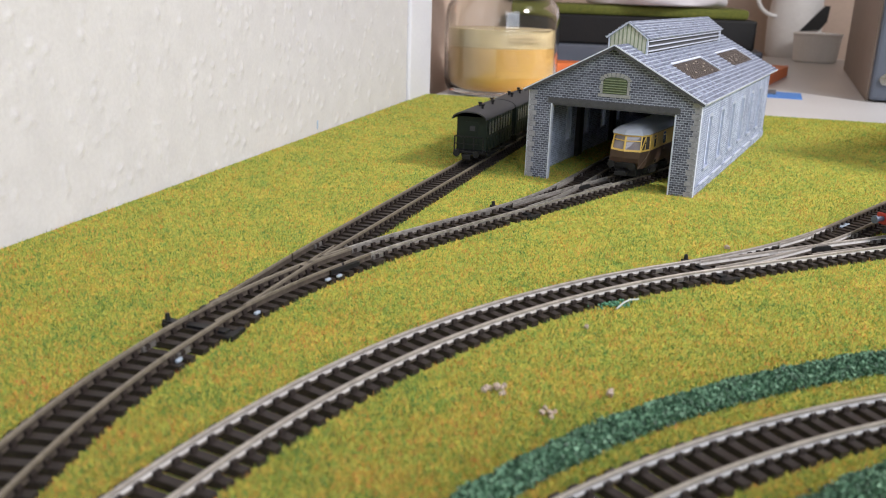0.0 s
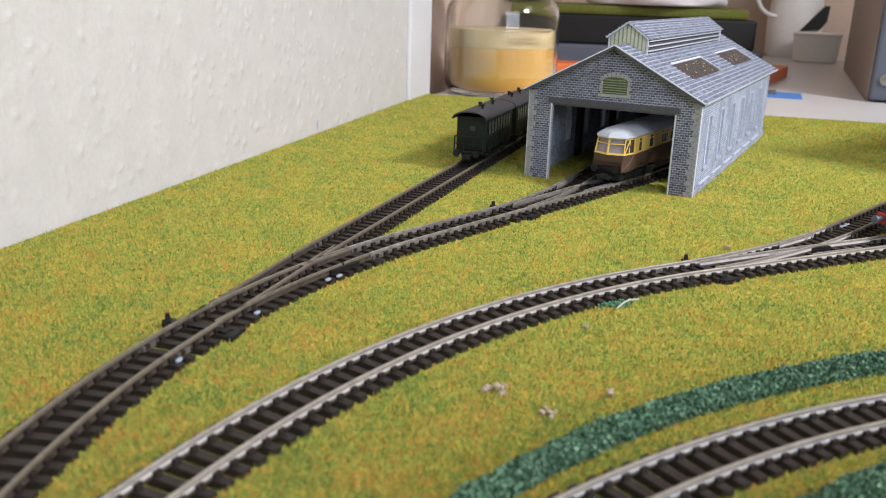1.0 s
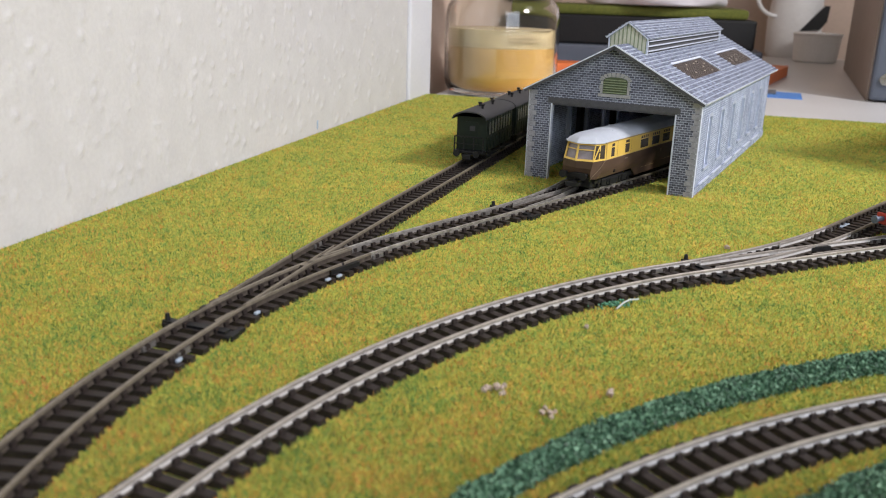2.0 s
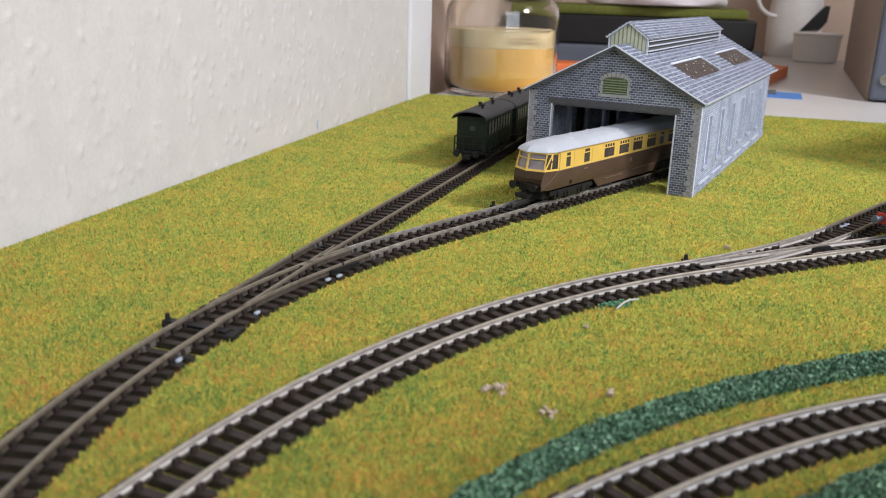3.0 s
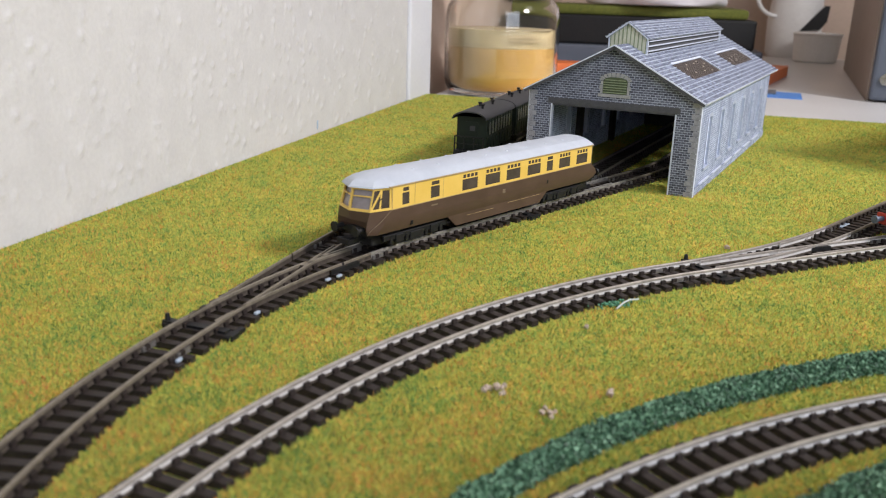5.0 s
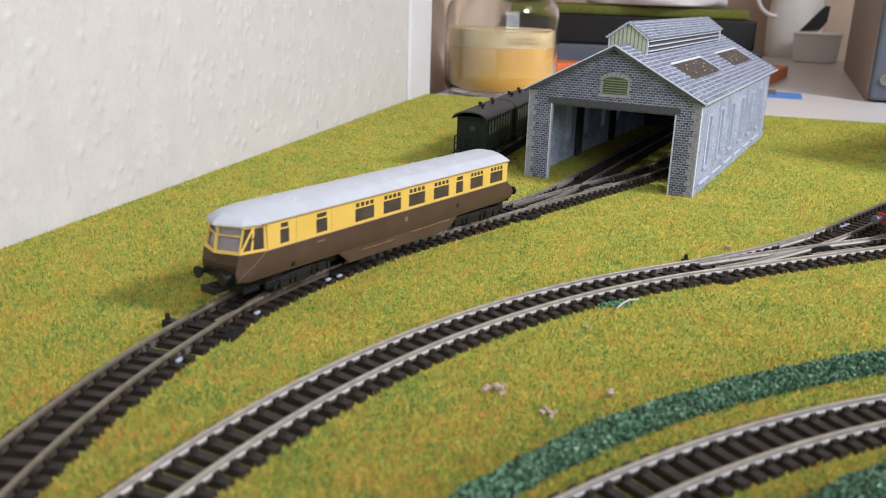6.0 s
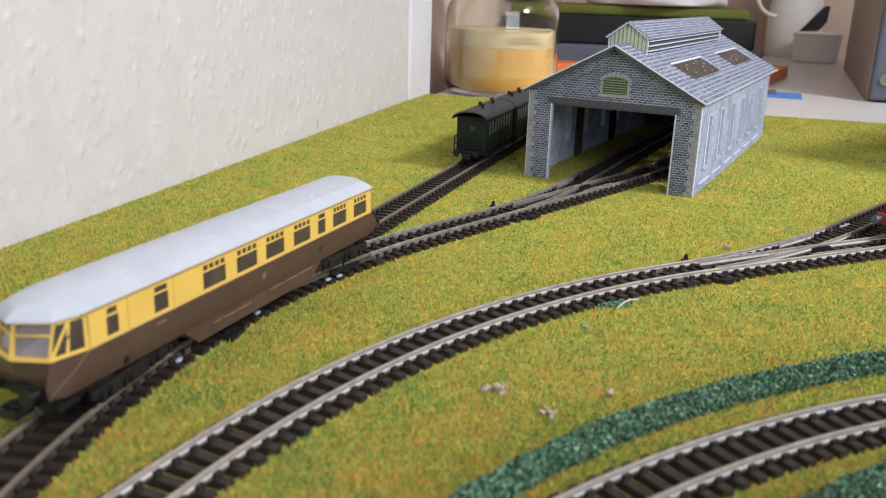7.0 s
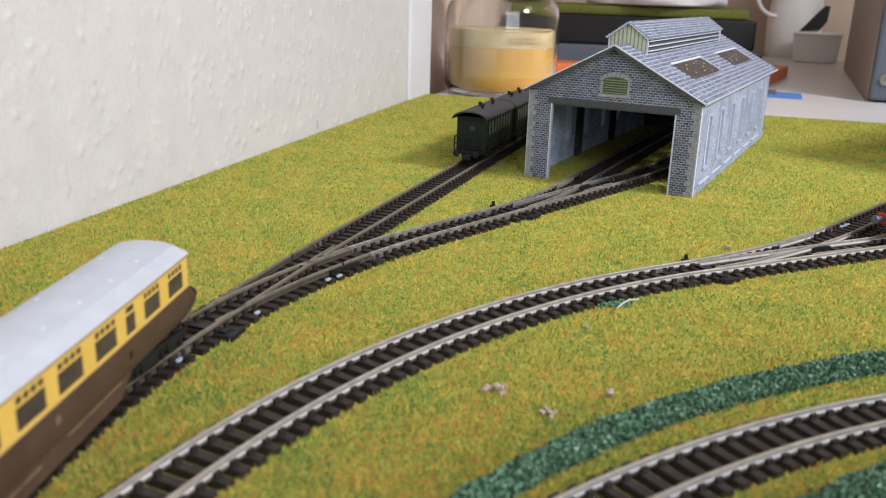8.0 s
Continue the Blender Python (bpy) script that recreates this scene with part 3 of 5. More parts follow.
def build_mat():
    bm = bmesh.new()
    add_box(bm, -700, 1000 * MAT_BACK, -900, -1.5, -3, 0)
    solid("ground", bm, M_GRASS, "green and ochre flocked grass mat", "ground", "structure", WALL)
    rng = np.random.RandomState(7)
    inv = WALL.inverted()
    xs, ys = [], []
    want = 1000000
    while len(xs) < want:
        n = 400000
        # fibres fill the camera's wedge of view, denser towards the camera
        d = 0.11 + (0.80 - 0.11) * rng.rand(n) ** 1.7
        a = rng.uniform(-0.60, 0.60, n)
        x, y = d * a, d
        u = inv[0][0] * x + inv[0][1] * y + inv[0][3]
        v = inv[1][0] * x + inv[1][1] * y + inv[1][3]
        ok = (u < MAT_BACK - 0.001) & (v < -0.002)
        xs += x[ok].tolist()
        ys += y[ok].tolist()
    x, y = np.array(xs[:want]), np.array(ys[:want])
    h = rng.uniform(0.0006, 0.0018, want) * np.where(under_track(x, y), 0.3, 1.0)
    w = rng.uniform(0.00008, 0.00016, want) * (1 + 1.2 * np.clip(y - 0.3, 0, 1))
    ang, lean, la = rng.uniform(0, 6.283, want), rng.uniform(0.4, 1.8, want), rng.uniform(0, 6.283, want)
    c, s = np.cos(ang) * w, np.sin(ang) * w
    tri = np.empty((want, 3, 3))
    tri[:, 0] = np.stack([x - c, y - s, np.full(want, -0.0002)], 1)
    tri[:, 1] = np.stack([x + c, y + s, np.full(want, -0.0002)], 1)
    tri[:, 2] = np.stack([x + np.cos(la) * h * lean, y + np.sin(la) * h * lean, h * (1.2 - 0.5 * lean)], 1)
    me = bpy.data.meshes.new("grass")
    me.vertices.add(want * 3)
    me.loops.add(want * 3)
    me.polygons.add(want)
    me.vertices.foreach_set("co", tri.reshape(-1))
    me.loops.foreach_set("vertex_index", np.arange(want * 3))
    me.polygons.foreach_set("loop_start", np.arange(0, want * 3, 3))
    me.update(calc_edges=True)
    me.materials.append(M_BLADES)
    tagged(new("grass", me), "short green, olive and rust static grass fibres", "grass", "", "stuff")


# ---- hedges: strips of foam foliage beside the inner track ----
def hedge_drift(deg):
    """The hedge leaves the circle of the track a little at its ends."""
    d = deg - 118.6
    return -0.21 * d - 0.012 * d * d * (d > 0)


def build_hedge(radius, width, height, a0, a1, seed, label):
    rng = random.Random(seed)
    cx, cy = 196.7, -83.4
    t = thing("hedge", label, "hedge", group="foam hedges")
    bm = bmesh.new()
    n = 60
    rings = []
    for i in range(n + 1):
        a = a0 + (a1 - a0) * i / n
        ring = []
        for j in range(9):
            f = math.pi * j / 8
            r = radius + hedge_drift(math.degrees(a)) + width / 2 * 0.8 * math.cos(f) * (1 + 0.1 * rng.uniform(-1, 1))
            ring.append(bm.verts.new(Vector((cx + r * math.cos(a), cy + r * math.sin(a), height * 0.8 * math.sin(f) ** 0.6 * (1 + 0.1 * rng.uniform(-1, 1)))) * MM))
        rings.append(ring)
    for p, q in zip(rings, rings[1:]):
        for j in range(8):
            bm.faces.new((p[j], p[j + 1], q[j + 1], q[j]))
    part("core", bm, M_HEDGE, t)
    verts, faces = [], []
    count = int(abs(a1 - a0) * radius * 260)
    for _ in range(count):
        a = rng.uniform(a0, a1)
        f = rng.uniform(-0.05, math.pi + 0.05)
        wob = 1 + 0.16 * noise.noise(Vector((a * 60, f * 1.5, seed))) + 0.13 * noise.noise(Vector((a * 260, f * 4.0, seed + 9)))
        rr = width / 2 * (0.78 + 0.36 * rng.random() ** 2) * wob
        rad = radius + hedge_drift(math.degrees(a))
        c = Vector((cx + (rad + rr * math.cos(f)) * math.cos(a), cy + (rad + rr * math.cos(f)) * math.sin(a), max(0.1, height * (0.78 + 0.36 * rng.random() ** 2) * wob * max(0, math.sin(f)) ** 0.6)))
        size = rng.uniform(0.22, 0.75)
        u = Vector((rng.gauss(0, 1), rng.gauss(0, 1), rng.gauss(0, 1))).normalized()
        w = u.cross(Vector((rng.gauss(0, 1), rng.gauss(0, 1), rng.gauss(0, 1)))).normalized()
        k = len(verts)
        verts += [(c + u * size) * MM, (c - u * size * 0.5 + w * size * 0.8) * MM, (c - u * size * 0.5 - w * size * 0.8) * MM, (c + u.cross(w) * size * 0.9) * MM]
        faces += [(k, k + 1, k + 2), (k, k + 1, k + 3), (k + 1, k + 2, k + 3), (k + 2, k, k + 3)]
    me = bpy.data.meshes.new("foliage")
    me.from_pydata([tuple(v) for v in verts], [], faces)
    me.materials.append(M_HEDGE_LEAF)
    ob = new("foliage", me)
    ob.parent = t


def leaf_material():
    m, nt, b = nodes_of("hedge_crumbs")
    g = nt.nodes.new("ShaderNodeNewGeometry")
    r = ramp_node(nt, g.outputs["Random Per Island"], [(0.0, (0.008, 0.034, 0.016)), (0.55, (0.034, 0.105, 0.052)), (1.0, (0.19, 0.35, 0.22))])
    link(nt, r.outputs[0], b.inputs["Base Color"])
    b.inputs["Roughness"].default_value = 0.6
    return m


M_HEDGE_LEAF = leaf_material()

# ---- engine shed: x across the front, y along its length, in millimetres ----
SW, SL, SH, SR = 82.05, 217.7, 43.6, 65.4
SHED = pose(0.04012, 0.42068, 0, 0, 0, -27.275)
SHED_WINDOWS = [(19.5 + 31.1 * i, 27.5 + 31.1 * i, 11.2, 34.5) for i in range(6)]
SKYLIGHTS = [(32, 99), (141, 208)]


def build_shed():
    s = thing("engine_shed", "grey brick card model engine shed with slate roof", "model building", SHED)
    th = 1.6
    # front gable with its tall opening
    for name, y0, y1, lab in (("front_wall", 0, th, "grey brick printed gable, coloured dark as the shaded face"), ("back_wall", SL - th, SL, "grey brick printed gable")):
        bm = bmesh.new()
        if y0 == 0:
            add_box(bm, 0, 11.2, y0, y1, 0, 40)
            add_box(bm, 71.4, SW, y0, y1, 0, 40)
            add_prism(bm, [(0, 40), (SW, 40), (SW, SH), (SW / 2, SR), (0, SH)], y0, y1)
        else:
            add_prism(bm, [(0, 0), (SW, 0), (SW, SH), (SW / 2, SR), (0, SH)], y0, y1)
        w = part(name, bm, M_BRICK_SHADED, s, lab)
        # inner faces of the gables are blackish
        w.data.materials.append(M_DARK_CARD)
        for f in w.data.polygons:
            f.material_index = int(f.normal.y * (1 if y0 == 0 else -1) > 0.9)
        yo = y0 - 0.35 if y0 == 0 else y1
        for x0, x1 in ((9.6, 73.0),) if y0 == 0 else ():
            part("lintel", box(x0, x1, yo, yo + 0.35, 37.4, 40.2), M_BEAM, w, "dark lintel over the opening")
    bm = bmesh.new()
    add_box(bm, 10.8, 71.8, 0.2, 2.4, 36.6, 39.0)
    part("door_beam", bm, M_BEAM, s)
    for x in (11.2, 71.0):
        part("door_edge", box(x - 0.2, x + 0.5, -0.25, 2.2, 0, 37.2), M_CARD, s)
    for name, x0, x1 in (("east_wall", SW - th, SW), ("west_wall", 0, th)):
        bm = bmesh.new()
        pierced(bm, th, SL - th, 0, SH, SHED_WINDOWS, x0, x1, "y")
        w = part(name, bm, M_BRICK_LIT, s, "grey brick wall with tall arched windows, coloured pale as lit")
        w.data.materials.append(M_LIT_LINING)
        w.data.materials.append(M_SURROUND)
        for f in w.data.polygons:
            if abs(f.normal.x) < 0.5:
                f.material_index = 2
            if f.normal.x * (1 if x0 < 10 else -1) > 0.9:
                f.material_index = 1
        out = 1 if x0 > 10 else -1
        face = SW if out > 0 else 0
        for a0, a1, z0, z1 in SHED_WINDOWS:
            win = part("window", box(face - out * 0.95 - 0.1, face - out * 0.95 + 0.1, a0, a1, z0, z1), M_SHEETGLASS, w, "clear film glazing")
            win.visible_shadow = False
            bm = bmesh.new()
            for k in range(1, 4):
                z = z0 + (z1 - z0) * k / 4
                add_box(bm, face - out * 0.8 - 0.12, face - out * 0.8 + 0.12, a0, a1, z - 0.2, z + 0.2)
            for k in (1, 2):
                y = a0 + (a1 - a0) * k / 3
                add_box(bm, face - out * 0.75 - 0.12, face - out * 0.75 + 0.12, y - 0.2, y + 0.2, z0, z1)
            part("glazing_bar", bm, M_CARD, win)
            # pale frame showing on the inside
            bm = bmesh.new()
            fa, fb = sorted((face - out * th, face - out * (th + 0.35)))
            for y in (a0 - 0.2, a1 - 0.7):
                add_box(bm, fa, fb, y, y + 0.9, z0 - 0.6, z1)
            add_box(bm, fa, fb, a0 + 0.7, a1 - 0.7, z0 - 0.6, z0 + 0.3)
            add_box(bm, fa, fb, a0 + 0.7, a1 - 0.7, z1 - 0.8, z1)
            part("inner_frame", bm, M_CREASE, win, "white card frame inside")
            # raised surround with a rounded head, and a sill
            bm = bmesh.new()
            xa, xb = (face, face + out * 0.45)
            xa, xb = min(xa, xb), max(xa, xb)
            pts = [(a1 + 1.3 - (a1 - a0 + 2.6) * 0.5 * (1 - math.cos(math.pi * k / 8)), z1 + 2.3 * math.sin(math.pi * k / 8)) for k in range(9)]
            inner = [(a1 - (a1 - a0) * 0.5 * (1 - math.cos(math.pi * k / 8)), z1 + 0.4 * math.sin(math.pi * k / 8)) for k in range(9)]
            for k in range(8):
                add_prism(bm, [inner[k], pts[k], pts[k + 1], inner[k + 1]], xa, xb, "x")
            part("window_arch", bm, M_SURROUND, w)
            bm = bmesh.new()
            for y0 in (a0 - 1.0, a1):
                add_box(bm, xa, xb - 0.1, y0, y0 + 1.0, z0, z1)
            part("window_surround", bm, M_SURROUND, w)
            part("sill", box(xa - 0.2, xb + 0.5, a0 - 1.6, a1 + 1.6, z0 - 1.4, z0 - 0.05), M_SURROUND, w)
        # plinth band
        xa, xb = min(face, face + out * 0.5), max(face, face + out * 0.5)
        part("plinth", box(xa, xb, 1.6, SL - 0.5, 0, 4.2), M_BRICK_LIT, w)
        for a0, a1, _, _ in SHED_WINDOWS:
            part("plinth_ledge", box(xa - 0.2, xb + 0.5, a0 - 8, a1 + 7, 4.2, 4.7), M_CARD, w)
        # corner stones
        for k in range(17):
            d = 2.5 if k % 2 else 3.7
            z = 0.1 + k * 2.55
            part("quoin", box(face - (d if out > 0 else 0.25), face + (0.25 if out > 0 else d), -0.28, 0.0, z, min(z + 2.35, SH - 0.6)), M_QUOIN, s)
        part("corner_edge", box(face - (0.5 if out > 0 else 0.55), face + (0.55 if out > 0 else 0.5), -0.12, 1.5, 0, SH - 0.3), M_CREASE, s)
    # blind arch and louvre in the gable
    bm = bmesh.new()
    cx, r, spring, rise = 41.9, 5.7, 50.0, 1.7
    arch = [(cx + r * math.cos(math.pi * k / 10), spring + rise * math.sin(math.pi * k / 10)) for k in range(11)]
    add_prism(bm, [(cx - r, 44), (cx + r, 44), *arch], -0.2, 0.0)
    lou = part("louvre", bm, M_LOUVRE_BACK, s, "green louvred vent under an arch")
    for k in range(6):
        z = 44.4 + k * 1.15
        hw = r - 0.1 if z < spring else r * 0.85
        part("slat", box(cx - hw, cx + hw, -0.75, -0.2, z, z + 0.42, bevel=0.08), M_LOUVRE, lou)
    for k in range(10):
        a, b = math.pi * k / 10 + 0.03, math.pi * (k + 1) / 10 - 0.03
        def ring(rad, up, t):
            return (cx + rad * math.cos(t), spring + up * math.sin(t))
        bm = bmesh.new()
        add_prism(bm, [ring(r + 0.1, rise + 0.1, a), ring(r + 2.0, rise + 2.1, a), ring(r + 2.0, rise + 2.1, b), ring(r + 0.1, rise + 0.1, b)], -0.4, 0.0)
        part("arch_stone", bm, M_ARCH, lou)
    for sx in (-1, 1):
        for k in range(3):
            xa, xb = sorted((cx + sx * (r + 0.1), cx + sx * (r + (1.7 if k % 2 else 1.2))))
            part("jamb_stone", box(xa, xb, -0.35, 0, 44.1 + k * 1.95, 45.9 + k * 1.95), M_ARCH, lou)
    part("sill", box(cx - 7.7, cx + 7.7, -0.7, 0, 42.5, 43.9), M_ARCH, lou, "stone sill")
    # slated roof: overlapping courses on both slopes
    rise = SR - SH
    slope = math.atan2(rise, SW / 2)
    run_len = math.hypot(rise, SW / 2) + 2.6
    courses = 19
    y0, y1 = -3.4, SL + 16.0
    for side in (-1, 1):
        base = Matrix.Translation(Vector((SW / 2, 0, SR + 0.9)) * MM) @ Matrix.Rotation(side * slope, 4, "Y")
        slab = bmesh.new()
        add_box(slab, 0 if side > 0 else -run_len, run_len if side > 0 else 0, y0, y1, -0.95, -0.2, base)
        roof = part("roof", slab, M_CARD, s, "card roof")
        for k in range(courses):
            a, b = run_len * k / courses, run_len * (k + 1) / courses + 0.3
            holes = SKYLIGHTS if side > 0 and 20 < a < 33 else []
            stretches, start = [], y0
            for h0, h1 in holes:
                stretches.append((start, h0))
                start = h1
            stretches.append((start, y1))
            for u, v in stretches:
                bm = bmesh.new()
                lo, hi = (a, b) if side > 0 else (-b, -a)
                add_box(bm, lo, hi, u, v, -0.2, 0.05, base @ Matrix.Translation((0, 0, 0)))
                part("slate_course", bm, M_SLATE, roof)
                bm = bmesh.new()
                e = b - 0.42 if side > 0 else -b
                add_box(bm, e, e + 0.42, u, v, 0.05, 0.42, base)
                part("course_edge", bm, M_EDGE, roof)
        if side > 0:
            for h0, h1 in SKYLIGHTS:
                sk = part("skylight", box(20.8, 33.9, h0, h1, -0.2, -0.1, base), M_SKYLIGHT, roof, "dark glazed roof light with thin bars")
                bm = bmesh.new()
                for k in range(1, 22):
                    y = h0 + (h1 - h0) * k / 22
                    add_box(bm, 20.8, 33.9, y - 0.75, y + 0.75, -0.1, 0.12, base)
                part("glazing_bar", bm, M_SKYBAR, sk)
                bm = bmesh.new()
                chips = random.Random(int(h0))
                for _ in range(9):
                    u = 22.2 + 9.5 * chips.random()
                    y = h0 + (h1 - h0) * (int(22 * (0.2 + 0.7 * chips.random())) + 0.5) / 22
                    add_box(bm, u, u + 0.7, y - 1.0, y + 1.0, -0.09, 0.14, base)
                part("broken_pane", bm, M_CHIP, sk, "cream chips among the bars")
                bm = bmesh.new()
                add_box(bm, 19.8, 20.9, h0 - 0.6, h1 + 0.6, 0.1, 0.6, base)
                add_box(bm, 20.2, 34.2, h1, h1 + 0.9, -0.1, 0.5, base)
                part("flashing", bm, M_CREASE, sk)
        # barge board on the front edge
        part("barge_board", box(0 if side > 0 else -run_len, run_len if side > 0 else 0, y0 - 0.35, y0, -1.5, -0.25, base), M_BEAM, roof, "shaded card fascia")
        part("roof_edge", box(0 if side > 0 else -run_len, run_len if side > 0 else 0, y0 - 0.5, y0 + 0.2, -0.25, 0.3, base), M_CREASE, roof, "pale bare card edge")
        lo, hi = (run_len, run_len + 0.35) if side > 0 else (-run_len - 0.35, -run_len)
        part("eaves_edge", box(lo, hi, y0, y1, -0.8, 0.3, base), M_CREASE, roof)
    # ridge lantern
    lan = part("lantern", bmesh.new(), M_BOARDS, s, "raised ridge ventilator with boarded end")
    lx, v0, v1, half, ez, rz = SW / 2, 18, 197, 9.2, 69.4, 76.0
    for y in (v0, v1 - 1):
        bm = bmesh.new()
        add_prism(bm, [(lx - half, 60.6), (lx + half, 60.6), (lx + half, ez), (lx, rz), (lx - half, ez)], y, y + 1.0)
        end = part("lantern_end", bm, M_BOARDS, s, "pale green boarded end")
        for k in range(10):
            x = lx - half + 0.6 + k * (2 * half - 1.2) / 9
            top = ez + (rz - ez) * (1 - abs(x - lx) / half)
            part("batten", box(x - 0.22, x + 0.22, y - 0.25 if y == v0 else y + 1, y if y == v0 else y + 1.25, 61, top), M_LOUVRE, end)
    for side in (-1, 1):
        xw = lx + side * (half - 0.6)
        part("lantern_side", box(xw - 0.3, xw + 0.3, v0 + 1, v1 - 1, 60.6, ez), M_BEAM, s, "dark louvred side")
        for k in range(3):
            z = 62.8 + k * 2.3
            part("louvre_board", box(xw - 0.3 if side > 0 else xw - 1.4, xw + 1.4 if side > 0 else xw + 0.3, v0 + 1, v1 - 1, z, z + 0.45), M_CARD, s)
        part("corner_post", box(lx + side * half - 0.5, lx + side * half + 0.5, v1 - 1.6, v1 - 0.2, 60.6, ez), M_CARD, s)
        part("corner_post", box(lx + side * half - 0.5, lx + side * half + 0.5, v0 - 0.2, v0 + 0.8, 60.6, ez), M_CARD, s)
        ls = math.atan2(rz - ez, half)
        length = math.hypot(rz - ez, half) + 1.6
        base = Matrix.Translation(Vector((lx, 0, rz + 0.4)) * MM) @ Matrix.Rotation(side * ls, 4, "Y")
        lo, hi = (0, length) if side > 0 else (-length, 0)
        lr = part("lantern_roof", box(lo, hi, v0 - 2.2, v1 + 2, -0.6, 0, base), M_CARD, s)
        for k in range(7):
            a, b = length * k / 7, length * (k + 1) / 7 + 0.1
            lo, hi = (a, b) if side > 0 else (-b, -a)
            part("slate_course", box(lo, hi, v0 - 2.2, v1 + 2, 0, 0.2, base), M_SLATE, lr)
            e = b - 0.35 if side > 0 else -b
            part("course_edge", box(e, e + 0.35, v0 - 2.2, v1 + 2, 0.2, 0.48, base), M_EDGE, lr)
    # inside: dark posts and the tie beams under the roof
    for y in (67, 131):
        part("tie_beam", box(1.6, SW - 1.6, y, y + 2, 41.0, 43.4), M_BEAM, s)
        part("post", box(1.6, 3.8, y, y + 7, 0, 41), M_DARK_CARD, s)
        part("post", box(SW - 3.6, SW - 1.6, y, y + 4, 0, 41), M_DARK_CARD, s)


M_SHEETGLASS = glass("film_glazing", (0.78, 0.84, 0.96), 0.45, 1.2)
M_SHEETGLASS.node_tree.nodes["Principled BSDF"].inputs["Transmission Weight"].default_value = 0.45
M_SKYBAR = surface("weathered_glazing_bar", (0.06, 0.048, 0.044), (0.15, 0.125, 0.115), 420, 0.5)
M_SKYLIGHT = surface("roof_light_pane", (0.02, 0.016, 0.015), (0.05, 0.04, 0.036), 420, 0.4)
M_CHIP = surface("chipped_cream_print", (0.36, 0.31, 0.25), (0.56, 0.50, 0.42), 500, 0.8)


# ---- railcar: x forwards, y to its left, z up from the rail tops, in millimetres ----
def loft(levels, cap=True):
    """Rings of (x, y) points at rising heights, joined into a skin."""
    bm = bmesh.new()
    rings = [[bm.verts.new(Vector((x, y, z)) * MM) for x, y in pts] for z, pts in levels]
    n = len(rings[0])
    for a, b in zip(rings, rings[1:]):
        for i in range(n):
            bm.faces.new((a[i], a[(i + 1) % n], b[(i + 1) % n], b[i]))
    if cap:
        bm.faces.new(rings[0][::-1])
        bm.faces.new(rings[-1])
    return bm


def plan(half, xf, kx, ky, xs, xr, rkx, rky, rs):
    """Outline of the body at one height: nose tip, nose corners, side fronts, side rears, tail corners, tail middle."""
    return [(xf, 0), (kx, ky), (xs, half), (rs, half), (rkx, rky), (xr, 0), (rkx, -rky), (rs, -half), (xs, -half), (kx, -ky)]


CAR_WINDOWS = [(50.8, 54.2, 14.9, 19.0), (35.4, 40.0, 14.9, 19.0), (14.3, 23.1, 14.9, 19.0), (0.9, 9.7, 14.9, 19.0), (-12.0, -3.2, 14.9, 19.0), (-25.7, -16.9, 14.9, 19.0), (-34.4, -30.1, 14.9, 19.0), (-47.2, -39.0, 14.9, 19.0), (-60.6, -52.1, 14.9, 19.0)]


